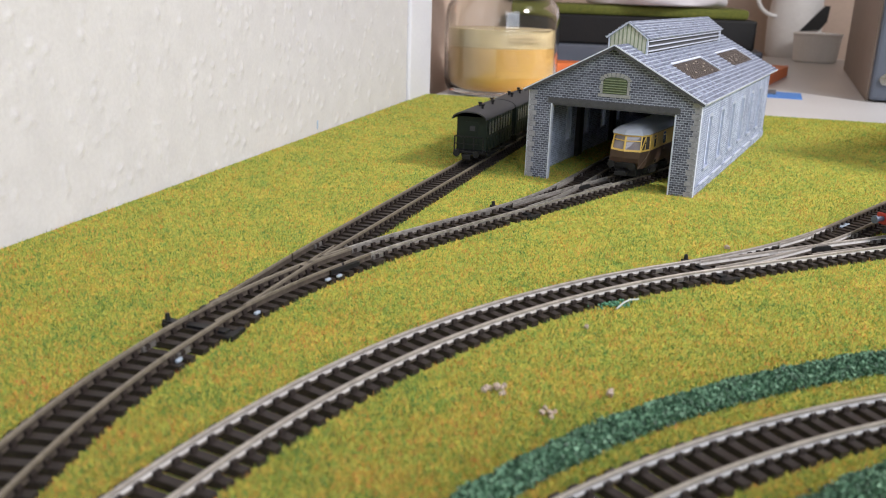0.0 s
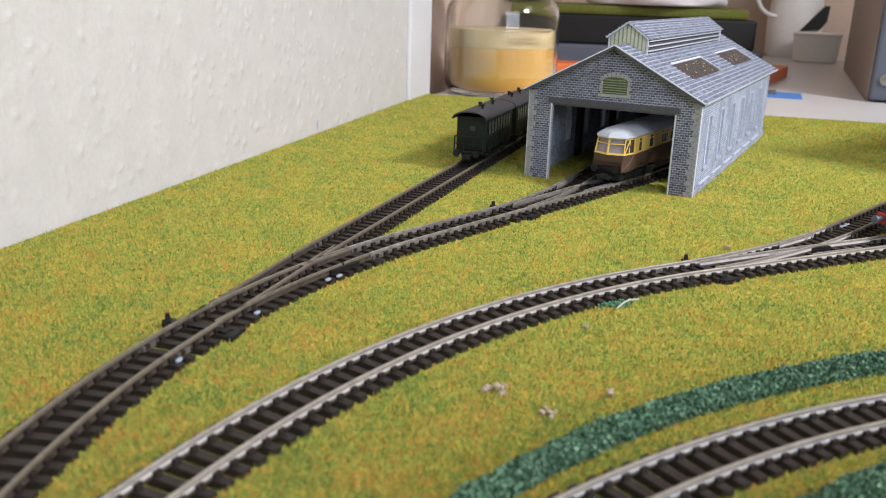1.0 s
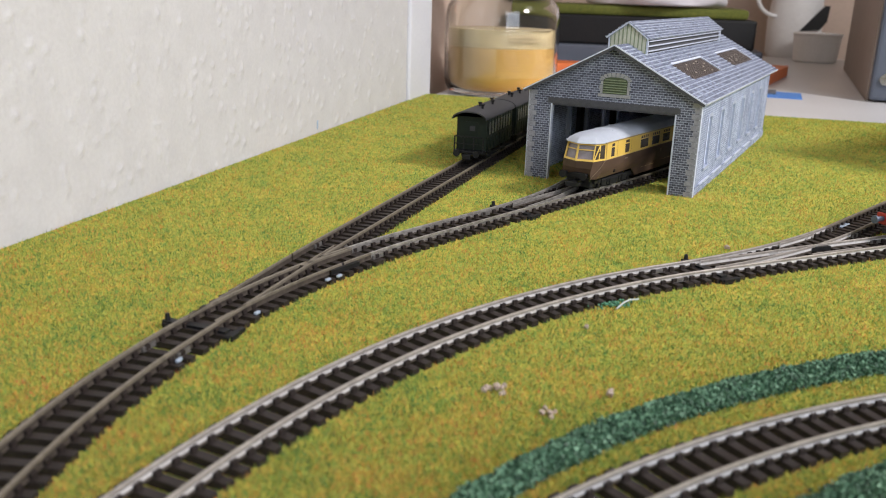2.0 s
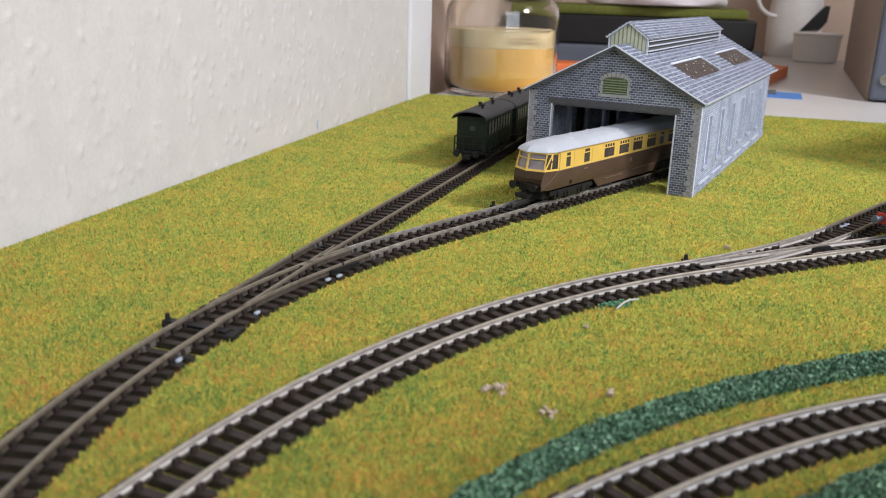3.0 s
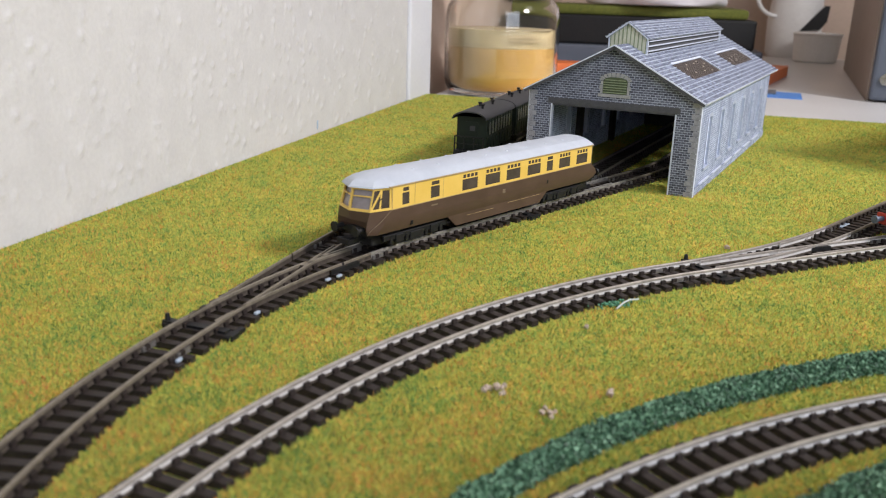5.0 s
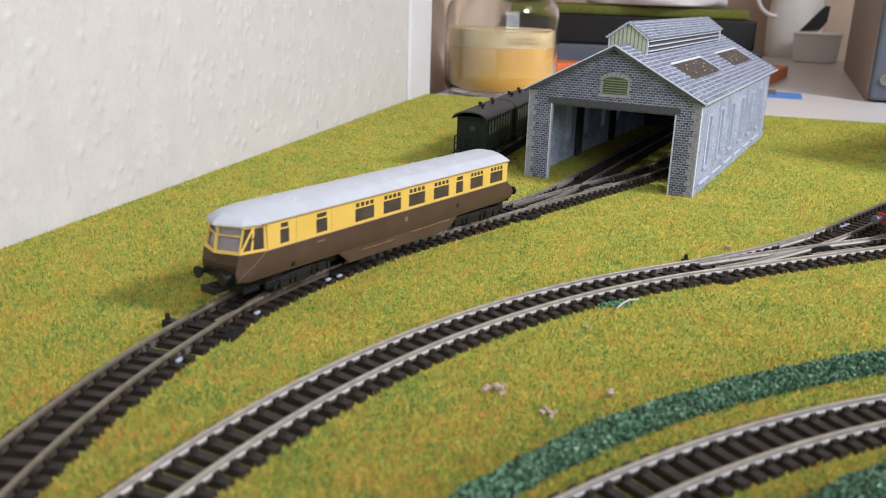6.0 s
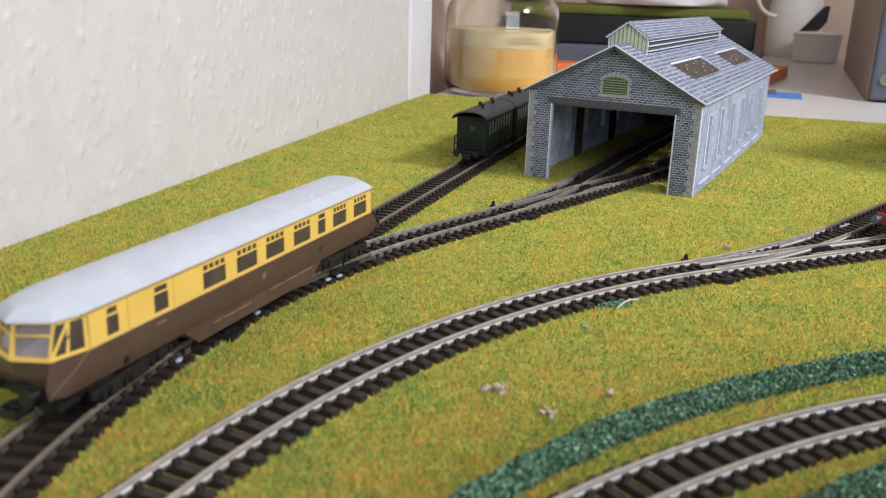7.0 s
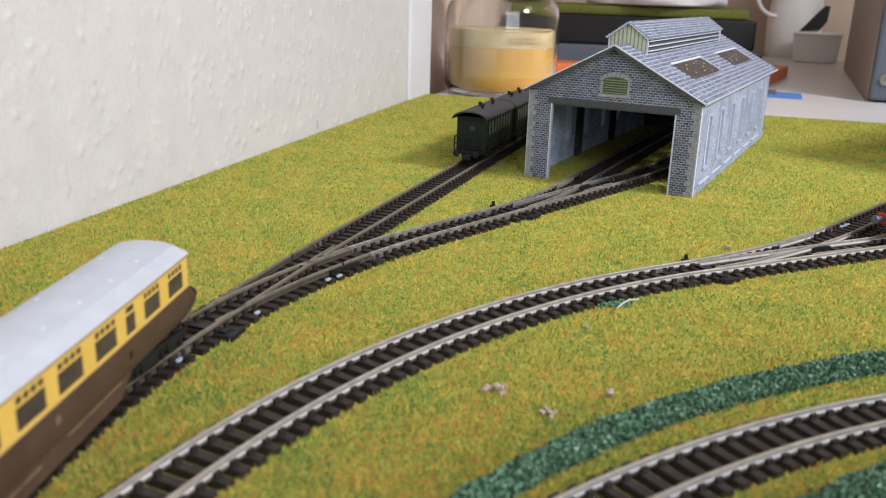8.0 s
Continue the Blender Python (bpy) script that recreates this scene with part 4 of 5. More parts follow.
def build_railcar():
    car = thing("railcar", "chocolate and cream diesel railcar with pale grey roof", "model railcar")
    B = 9.3
    lower = [(6.1, plan(8.4, 62.5, 67.8, 6.7, 65, -67.5, -67, 5, -64.0)),
             (7.4, plan(8.9, 65.0, 68.3, 6.8, 64.4, -71.0, -70, 6.2, -67.0)),
             (8.8, plan(9.2, 67.2, 68.5, 6.9, 63.2, -72.2, -71.2, 6.8, -69.0)),
             (10.8, plan(B, 69.0, 68.2, 7.1, 61.4, -71.4, -70.2, 6.8, -68.0)),
             (14.0, plan(B, 70.0, 67.3, 7.4, 59.2, -67.4, -66.4, 6.5, -64.2))]
    part("lower_body", loft(lower), M_BROWN, car, "chocolate brown lower body", smooth=True, crease=22)
    # valance between the bogies
    for sy in (-1, 1):
        bm = bmesh.new()
        add_prism(bm, [(30.0, 6.4), (24.7, 2.1), (-27.6, 2.1), (-33, 6.4)], sy * 8.15 - 0.3, sy * 8.15 + 0.3)
        v = part("valance", bm, M_BROWN, car)
        bm = bmesh.new()
        for x0, x1, z in ((-28, -21, 6.0), (-20.2, -13, 6.0), (-12.4, -6, 6.0), (3, 9, 5.3), (9.6, 15, 5.3), (15.8, 19, 5.3)):
            add_box(bm, x0, x1, sy * 8.46 - 0.05, sy * 8.46 + 0.05, z - 0.4, z - 0.26)
        part("lining", bm, M_GOLD, v, "faded gold lettering bars")
    # cream sides with real openings
    for sy in (-1, 1):
        holes = list(CAR_WINDOWS)
        for a, b, z0, z1 in CAR_WINDOWS:
            wide = b - a > 6
            k = 4 if wide else 1
            w = (b - a) / k
            for i in range(k):
                holes.append((a + i * w + 0.28, a + (i + 1) * w - 0.28, z1 + 0.45, z1 + 1.75))
        bm = bmesh.new()
        pierced(bm, -64.2, 59.2, 14.0, 21.8, holes, sy * (B - 0.6), sy * B, "x")
        side = part("side", bm, M_CREAM, car, "cream upper side")
        for a, b, z0, z1 in CAR_WINDOWS:
            part("window", box(a - 0.2, b + 0.2, sy * (B - 0.16) - 0.1, sy * (B - 0.16) + 0.1, z0 - 0.1, z1 + 1.9), M_PANE, side, "tinted pane")
        for a, b in ((58.9, 59.15), (-64.1, -63.85), (48.0, 48.1), (33.5, 33.6)):
            part("door_line", box(a, b, sy * B - 0.06, sy * B + 0.06, 14.2, 21.4), M_GOLD, side)
        part("gutter", box(-64.6, 60.5, sy * B - 0.3, sy * B + 0.35, 21.5, 22.0, bevel=0.12), M_GOLD, side)
        part("waist_line", box(-64.2, 59.2, sy * B - 0.05, sy * B + 0.08, 13.85, 14.1), M_GOLD, side)
        # crest and number bars
        part("crest", box(-2.8, -1.2, sy * B - 0.03, sy * B + 0.06, 10.2, 11.8, bevel=0.02), M_FADED, side)
        part("number_bar", box(36.4, 39.6, sy * B - 0.03, sy * B + 0.05, 12.0, 12.5), M_FADED, side)
        part("marker", box(48.8, 49.8, sy * (B - 0.2) - 0.2, sy * (B - 0.2) + 0.3, 7.2, 8.6), M_BLACK, side)
        part("marker", box(-31.8, -30.9, sy * (B - 0.2) - 0.2, sy * (B - 0.2) + 0.3, 9.6, 11.2), M_BLACK, side)
        # pale crease from the cab corner down to the skirt
        bm = bmesh.new()
        pts = []
        for k, (z, pl) in enumerate(reversed(lower)):
            (x0, y0), (x1, y1) = pl[2], pl[1]
            g = k / (len(lower) - 1)
            pts.append((x0 + (x1 - x0) * g + 0.1, sy * (y0 + (y1 - y0) * g + 0.08), z))
        for a, b in zip(pts, pts[1:]):
            add_tube(bm, a, b, 0.13, 0.13, 6)
        part("crease", bm, M_FADED, side)
    # cab: solid cream shell behind proud window bars
    cab_top = plan(9.0, 68.2, 64.8, 7.0, 59.2, -66.2, -65.6, 6.2, -64.2)
    cab_low = plan(B, 70.0, 67.3, 7.4, 59.2, -67.0, -66.0, 6.5, -64.2)
    def inset(pts, d):
        return [(x - d if x > 60 else (x + d if x < -65 else x), y * (1 - 0.03 * d)) for x, y in pts]
    def cab_point(i, j, f, z):
        """A point between outline corners i and j (fraction f) at a height."""
        g = (z - 14.0) / 7.8
        def p(k):
            a, b = cab_low[k], cab_top[k]
            return Vector((a[0] + (b[0] - a[0]) * g, a[1] + (b[1] - a[1]) * g, z))
        return p(i).lerp(p(j), f)
    # dark glass volume inside
    part("cab_glass", loft([(14.0, [(x, y) for x, y in inset(cab_low, 1.0)]), (21.8, inset(cab_top, 1.0))]), M_SCREEN, car, "cab windows and rear glazing")
    def strip(name, quads):
        bm = bmesh.new()
        for q in quads:
            a = [bm.verts.new(p * MM) for p in q]
            c = sum(q, Vector()) / len(q)
            nrm = (q[1] - q[0]).cross(q[2] - q[0]).normalized()
            out = 1 if nrm.dot(Vector((c.x, c.y, 0)) - Vector((0, 0, 0))) > 0 else -1
            b = [bm.verts.new((p - nrm * out * 0.7) * MM) for p in q]
            bm.faces.new(a)
            bm.faces.new(b[::-1])
            for i in range(len(q)):
                j = (i + 1) % len(q)
                bm.faces.new((a[i], b[i], b[j], a[j]))
        return part(name, bm, M_CREAM, car)
    for i, j in ((0, 1), (0, 9)):
        def q(f0, f1, z0, z1, shift=0.0):
            return [cab_point(i, j, f0, z0), cab_point(i, j, f1, z0), cab_point(i, j, f1, z1), cab_point(i, j, f0, z1)]
        strip("windscreen_frame", [q(0, 1, 14.0, 14.9), q(0, 1, 20.9, 21.8), q(0, 0.07, 14.9, 20.9), q(0.93, 1, 14.9, 20.9), q(0.07, 0.93, 18.7, 19.1)])
    for i, j in ((1, 2), (9, 8)):
        def q(f0, f1, z0, z1):
            return [cab_point(i, j, f0, z0), cab_point(i, j, f1, z0), cab_point(i, j, f1, z1), cab_point(i, j, f0, z1)]
        slant = [cab_point(i, j, 0.0, 14.8), cab_point(i, j, 0.10, 14.8), cab_point(i, j, 0.47, 20.8), cab_point(i, j, 0.37, 20.8)]
        head = [cab_point(i, j, 0.0, 14.8), cab_point(i, j, 0.37, 20.8), cab_point(i, j, 0.0, 20.8)]
        bm = bmesh.new()
        corners = [cab_point(i, j, f, z) for f, z in ((0.03, 14.6), (0.95, 14.6), (0.95, 21.0), (0.03, 21.0))]
        sgn = 1 if corners[0].y > 0 else -1
        front = [bm.verts.new((c - Vector((0.04, sgn * 0.12, 0))) * MM) for c in corners]
        back = [bm.verts.new((c - Vector((0.08, sgn * 0.22, 0))) * MM) for c in corners]
        bm.faces.new(front)
        bm.faces.new(back[::-1])
        for k in range(4):
            bm.faces.new((front[k], back[k], back[(k + 1) % 4], front[(k + 1) % 4]))
        part("quarter_window", bm, M_PANE, car, "dark cab side pane")
        strip("quarter_frame", [q(0, 1, 14.0, 14.8), q(0, 1, 20.8, 21.8), slant, q(0.40, 0.48, 14.8, 20.8), q(0.90, 1.0, 14.8, 20.8)])
    for i, j in ((4, 3), (5, 4), (5, 6), (6, 7)):
        def q(f0, f1, z0, z1):
            return [cab_point(i, j, f0, z0), cab_point(i, j, f1, z0), cab_point(i, j, f1, z1), cab_point(i, j, f0, z1)]
        strip("end_frame", [q(0, 1, 14.0, 16.0), q(0, 1, 20.2, 21.8), q(0, 0.15, 16, 20.2), q(0.85, 1, 16, 20.2)])
    # roof with a soft crown and faceted ends
    roof = [(21.7, plan(9.55, 69.9, 66.2, 7.4, 59.6, -67.8, -67.0, 6.4, -64.8)),
            (22.2, plan(9.5, 69.7, 65.9, 7.3, 59.4, -67.6, -66.8, 6.3, -64.6)),
            (23.3, plan(8.2, 68.6, 64.8, 6.4, 58.2, -66.5, -65.8, 5.6, -63.8)),
            (24.4, plan(6.5, 66.2, 62.8, 5.2, 56.4, -65.0, -64.4, 4.6, -62.8)),
            (25.2, plan(3.6, 61.5, 58.8, 3.0, 53.0, -63.0, -62.8, 2.8, -61.8)),
            (25.5, plan(1.0, 56.0, 54.4, 0.8, 49.0, -61.4, -61.2, 0.8, -60.8))]
    bm = loft(roof)
    rf = part("roof", bm, M_ROOF, car, "pale grey roof with small ventilators", smooth=True, crease=17)
    for x in (44, 31, 17, 4, -9, -22, -35, -48):
        for y, z in ((-4.0, 25.05), (4.0, 25.05)):
            bm = bmesh.new()
            add_revolve(bm, [(0, 0.3), (0.4, 0.27), (0.7, 0.1), (0.75, -0.3), (0, -0.3)], 12)
            v = part("roof_ventilator", bm, M_VENT, rf, smooth=True)
            v.matrix_basis = pose(x * MM, y * MM, z * MM)
    # underframe, bogies and buffers
    part("underframe", box(-62, 66, -5.5, 5.5, 4.5, 7.4), M_BLACK, car)
    part("engine_casing", box(-26, 23, -7.6, 7.6, 2.4, 7.2, bevel=0.4), M_BLACK, car)
    bogies = []
    for x0 in (45, -45):
        bg = part("bogie", box(-15.0, 15.0, -3.6, 3.6, 3.0, 5.2, bevel=0.3), M_BLACK, car, "black bogie")
        for sy in (-1, 1):
            bm = bmesh.new()
            add_box(bm, -16.5, 16.5, sy * 6.9 - 0.6, sy * 6.9 + 0.6, 2.9, 4.9, bevel=0.25)
            for x in (-9, 9):
                add_box(bm, x - 2.0, x + 2.0, sy * 7.3 - 0.7, sy * 7.3 + 0.7, 1.6, 4.6, bevel=0.3)
                add_box(bm, x - 4.6, x - 3.2, sy * 7.2 - 0.5, sy * 7.2 + 0.5, 1.5, 3.8)
                add_box(bm, x + 3.2, x + 4.6, sy * 7.2 - 0.5, sy * 7.2 + 0.5, 1.5, 3.8)
            add_box(bm, -3.5, 3.5, sy * 7.2 - 0.6, sy * 7.2 + 0.6, 1.2, 4.2, bevel=0.3)
            part("side_frame", bm, M_BLACK, bg)
        wheels = []
        for x in (-9, 9):
            bm = bmesh.new()
            for sy in (-1, 1):
                add_tube(bm, (0, sy * 3.9, 0), (0, sy * 5.6, 0), 3.05, 3.05, 24)
                add_tube(bm, (0, sy * 3.6, 0), (0, sy * 4.0, 0), 3.6, 3.6, 24)
                add_box(bm, -2.4, 2.4, sy * 5.6 - 0.1, sy * 5.6 + 0.25, -0.4, 0.4)
            add_tube(bm, (0, -4, 0), (0, 4, 0), 0.8)
            w = part("wheelset", bm, M_WHEEL, bg, "dark steel wheels on an axle")
            wheels.append((w, x))
        bogies.append((bg, x0, wheels))
    for sx, xe in ((1, 66.6), (-1, -70.5)):
        bm = bmesh.new()
        add_box(bm, xe - 1.6, xe + 1.0, -6.8, 6.8, 5.8, 8.4, bevel=0.4)
        part("buffer_beam", bm, M_BLACK, car)
        for y in (-5.0, 5.0):
            bm = bmesh.new()
            add_tube(bm, (xe + sx * 0.5, y, 7.8), (xe + sx * 4.6, y, 7.8), 0.8)
            add_tube(bm, (xe + sx * 4.5, y, 7.8), (xe + sx * 5.3, y, 7.8), 1.6, 1.75, 18)
            part("buffer", bm, M_BLACK, car, "black round buffer")
        bm = bmesh.new()
        add_box(bm, xe - 4, xe + 4, -1.8, 1.8, 3.2, 5.0, bevel=0.3)
        add_box(bm, xe + sx * 5.6 - 0.5, xe + sx * 5.6 + 0.5, -2.9, 2.9, 2.9, 4.9, bevel=0.25)
        for y in (-2.5, 2.5):
            add_box(bm, xe + sx * 3.6 - 2.0, xe + sx * 3.6 + 2.0, y - 0.35, y + 0.35, 3.2, 4.6)
        part("coupling", bm, M_BLACK, car, "black coupling socket")
        bm = bmesh.new()
        add_box(bm, xe - sx * 5 - 3, xe - sx * 5 + 3, -5.4, 5.4, 1.4, 6.0, bevel=0.5)
        part("snow_guard", bm, M_BLACK, car)
    return car, bogies


M_WHEEL = surface("dark_wheel_steel", (0.05, 0.045, 0.04), (0.12, 0.11, 0.10), 600, 0.4, 0.8)


# ---- old coaches on the siding by the wall ----
def build_coach():
    c = thing("coach", "dark green four-wheel coach with charcoal roof", "model coach", group="coaches on the siding")
    L, B = 53.0, 8.0
    bm = bmesh.new()
    add_box(bm, 4, L, -B, B, 5.6, 22.6)
    part("body", bm, M_COACH, c)
    for sy in (-1, 1):
        for k in range(8):
            x = 8.0 + k * 5.4
            w = part("window", box(x, x + 2.6, sy * B - 0.15, sy * B + 0.15, 13.5, 19.8), M_COACHWIN, c, "pale pane")
        for k in range(9):
            part("beading", box(6.6 + k * 5.4 - 0.25, 6.6 + k * 5.4 + 0.25, sy * B - 0.3, sy * B + 0.3, 6, 22), M_COACH, c)
        part("waist_beading", box(4, L, sy * B - 0.34, sy * B + 0.34, 12.2, 12.8), M_COACH, c)
        part("footboard", box(4, L - 2, sy * (B + 0.8) - 0.8, sy * (B + 0.8) + 0.8, 3.6, 4.2), M_BLACK, c)
        for x in (13, 41):
            part("axle_guard", box(x - 3, x + 3, sy * 6.6 - 0.6, sy * 6.6 + 0.6, 0.8, 5.0, bevel=0.3), M_BLACK, c)
    # arched roof
    bm = bmesh.new()
    top = [(B * 1.12 * math.cos(math.pi * k / 12), 22.4 + 3.6 * math.sin(math.pi * k / 12)) for k in range(13)]
    under = [(B * 1.10 * math.cos(math.pi * k / 12), 21.8 + 3.6 * math.sin(math.pi * k / 12)) for k in range(12, -1, -1)]
    add_prism(bm, top + under, -1.5, L + 2, "x")
    rf = part("roof", bm, M_COACHROOF, c, "charcoal arched roof", smooth=True)
    for x, y in ((14, -2.2), (22, 1.6), (34, -1.8), (44, 1.6)):
        bm = bmesh.new()
        add_tube(bm, (x, y, 25.2), (x, y, 27.6), 0.7)
        add_tube(bm, (x, y, 27.3), (x, y, 28.1), 0.9, 1.3)
        part("lamp_top", bm, M_BLACK, rf)
    # end platform with railing
    part("platform", box(-1, 4, -B, B, 4.6, 5.8, bevel=0.2), M_BLACK, c)
    bm = bmesh.new()
    for y in (-7.6, 7.6):
        add_tube(bm, (-0.6, y, 5.5), (-0.6, y, 13.0), 0.35, n=8)
    for y in (-2.6, 2.6):
        add_tube(bm, (-0.6, y, 5.5), (-0.6, y, 12.4), 0.3, n=8)
    add_tube(bm, (-0.6, -7.6, 13.0), (-0.6, 7.6, 13.0), 0.35, n=8)
    add_tube(bm, (-0.6, -7.6, 9.4), (-0.6, 7.6, 9.4), 0.25, n=8)
    part("railing", bm, M_BLACK, c)
    part("end_panel", box(3.75, 4.0, -3.2, 3.2, 6.0, 20), M_COACH, c)
    part("end_lamp", box(3.3, 4.0, -1.8, 1.0, 15.5, 18.0, bevel=0.2), M_COACHROOF, c)
    part("underframe", box(2, L, -6, 6, 3.8, 5.6), M_BLACK, c)
    for x in (13, 41):
        bm = bmesh.new()
        for sy in (-1, 1):
            add_tube(bm, (x, sy * 3.8, 3.2), (x, sy * 5.6, 3.2), 3.2, 3.2, 20)
        add_tube(bm, (x, -4, 3.2), (x, 4, 3.2), 0.8)
        part("wheelset", bm, M_WHEEL, c)
    for y in (-5.2, 5.2):
        bm = bmesh.new()
        add_tube(bm, (-1, y, 5.0), (-4.0, y, 5.0), 0.9)
        add_tube(bm, (-3.8, y, 5.0), (-4.6, y, 5.0), 1.7, 1.7, 14)
        part("buffer", bm, M_BLACK, c)
    bm = bmesh.new()
    add_box(bm, -4.5, 2, -2.2, 2.2, 2.0, 4.4, bevel=0.3)
    part("coupling", bm, M_BLACK, c)
    return c


def on_run(run, s, z=RAIL_TOP):
    x, y, h = run.at(s)
    return pose(x * MM, y * MM, z * MM, 0, 0, math.degrees(h))


# ---- locomotive waiting on the outer branch, its buffers just in view ----
def build_tank_engine():
    e = thing("tank_engine", "small red and black locomotive at the edge of the layout", "model locomotive", on_run(OUTER, 381))
    part("buffer_beam", box(0, 1.6, -8.4, 8.4, 4.4, 8.6, bevel=0.2), M_RED, e, "red buffer beam")
    part("footplate", box(1, 62, -8.6, 8.6, 7.8, 8.8), M_BLACK, e)
    for y in (-5.8, 5.8):
        bm = bmesh.new()
        add_tube(bm, (0.2, y, 6.6), (-3.6, y, 6.6), 1.0)
        add_tube(bm, (-3.4, y, 6.6), (-4.4, y, 6.6), 1.5, 1.5, 16)
        part("buffer", bm, M_GREYMETAL, e, "grey metal buffer")
    bm = bmesh.new()
    add_tube(bm, (6, 0, 14), (46, 0, 14), 5.4, 5.4, 24)
    part("boiler", bm, M_BLACK, e, smooth=True)
    bm = bmesh.new()
    add_tube(bm, (12, 0, 18), (12, 0, 24), 2.0, 2.4, 16)
    part("chimney", bm, M_BLACK, e)
    for sy in (-1, 1):
        part("side_tank", box(16, 44, sy * 7 - 1.4, sy * 7 + 1.4, 8.8, 17, bevel=0.3), M_RED, e)
    part("cab", box(44, 60, -8, 8, 8.8, 23, bevel=0.4), M_RED, e)
    for x in (14, 28, 42):
        bm = bmesh.new()
        for sy in (-1, 1):
            add_tube(bm, (x, sy * 3.8, 4.6), (x, sy * 5.6, 4.6), 4.6, 4.6, 24)
        add_tube(bm, (x, -4, 4.6), (x, 4, 4.6), 0.8)
        part("wheelset", bm, M_WHEEL, e)
    part("coupling", box(-4, 1, -2, 2, 2.4, 4.4, bevel=0.2), M_BLACK, e)


# ---- things on the desk behind the mat ----
def build_background():
    # big glass jar of amber liquid
    jar = thing("jar", "clear glass jar of cloudy amber liquid with paper label", "jar", pose(0.0474, 0.803, -0.003) @ Matrix.Diagonal((0.945, 0.945, 0.97, 1)))
    bm = bmesh.new()
    outer = [(0, 0), (44, 0), (51, 3), (54.5, 10), (55, 20), (55, 70), (53, 80), (46, 90), (38, 96), (36, 104), (36, 122)]
    inner = [(33, 122), (33, 104), (35, 97), (43, 90), (50, 79), (52, 70), (52, 20), (51, 11), (47, 6), (0, 5)]
    add_revolve(bm, outer + inner, 64)
    part("glass", bm, M_GLASS, jar, smooth=True).visible_shadow = False
    bm = bmesh.new()
    add_revolve(bm, [(0, 5.6), (46.5, 6.6), (50.4, 11.5), (51.4, 20), (51.4, 44.5), (0, 44.5)], 64)
    part("liquid", bm, M_LIQUID, jar, "cloudy amber liquid", smooth=True)
    bm = bmesh.new()
    add_revolve(bm, [(0, 44.7), (51.2, 44.7), (51.2, 58), (50.8, 60.5), (0, 60.5)], 64)
    part("froth", bm, M_FROTH, jar, "pale creamy upper layer", smooth=True)
    bm = bmesh.new()
    add_revolve(bm, [(0, 123), (37.5, 123), (37.5, 108), (39, 108), (39, 126), (0, 126)], 48)
    part("lid", bm, M_SILVER, jar)
    def patch(a0, a1, z0, z1, r0, r1):
        bm = bmesh.new()
        n = 16
        ring = []
        for k in range(n + 1):
            a = radians(a0 + (a1 - a0) * k / n)
            ring.append([bm.verts.new(Vector((r * math.cos(a), r * math.sin(a), z)) * MM) for r, z in ((r0, z0), (r1, z0), (r1, z1), (r0, z1))])
        for p, q in zip(ring, ring[1:]):
            for i in range(4):
                bm.faces.new((p[i], p[(i + 1) % 4], q[(i + 1) % 4], q[i]))
        bm.faces.new(ring[0])
        bm.faces.new(ring[-1][::-1])
        return bm
    lab = part("label", patch(-98, -25, 19, 44.4, 51.42, 51.5), M_PAPER, jar, "golden paper label with fine print")
    for k in range(8):
        part("print_bar", patch(-96, -96 + 57 - (k * 7) % 13, 42 - k * 2.4, 42.8 - k * 2.4, 51.5, 51.56), M_INK, lab)
    for a0, a1, z in ((-102, -38, 61.6), (-86, -56, 54.6), (-86, -51, 51.6)):
        part("print_bar", patch(a0, a1, z, z + 1.2, 55.05, 55.15), M_GREYINK, jar)
    # stack of dark trays with scenery on top
    st = thing("tray_stack", "black trays holding green scenic flock", "tray", pose(0.245, 1.15, -0.003, 0, 0, -12))
    part("tray", box(-160, 150, -60, 160, 0, 30, bevel=3), M_SLATEBOX, st)
    part("tray", box(-165, 140, -50, 165, 30, 66, bevel=3), M_BLACK, st)
    part("flock", box(-160, 130, -45, 160, 66, 78, bevel=4), M_FLOCK, st, "olive green flock")
    bm = bmesh.new()
    bmesh.ops.create_icosphere(bm, subdivisions=4, radius=0.09)
    for v in bm.verts:
        n = noise.noise(v.co * 22)
        v.co *= 1 + 0.12 * n
        v.co.z = max(-0.01, v.co.z * 0.35)
    solid("cloth", bm, M_CLOTH, "crumpled pale cloth on the trays", "cloth", m=pose(0.27, 1.17, 0.087), smooth=True)
    strip = thing("card_strip", "orange printed card strip lying on the desk", "card", pose(0.17, 1.02, -0.003, 0, 0, -8))
    part("sheet", box(-70, 90, -22, 22, 0, 14, bevel=1), M_ORANGE, strip)
    pack = thing("card_box", "flat orange and cream cardboard packet", "box", pose(0.375, 1.02, -0.003, 0, 0, 62))
    part("sleeve", box(-75, 85, -10, 10, 0, 13, bevel=1), M_ORANGE, pack)
    part("end_flap", box(-77, -75.1, -9.5, 9.5, 1, 12), M_YELLOWCARD, pack)
    sheet = thing("blue_sheet", "bright blue paper sheet on the desk", "paper", pose(0.318, 0.868, -0.003, 0, 0, -20))
    part("page", box(-40, 34, -26, 30, 0, 0.8), M_BLUE, sheet)
    part("page", box(-38, 10, 0, 40, 0.8, 1.6), M_GREYMETAL, sheet)
    # white pot with a dark mouth, and a jug behind
    pot = thing("pot", "white plastic pot beside a jug", "pot", pose(0.571, 1.37, -0.003))
    bm = bmesh.new()
    add_revolve(bm, [(0, 0), (29, 0), (32, 2), (35, 40), (37, 42), (35, 44), (33, 42), (30, 4), (0, 4)], 48)
    part("body", bm, M_WHITE, pot, smooth=True)
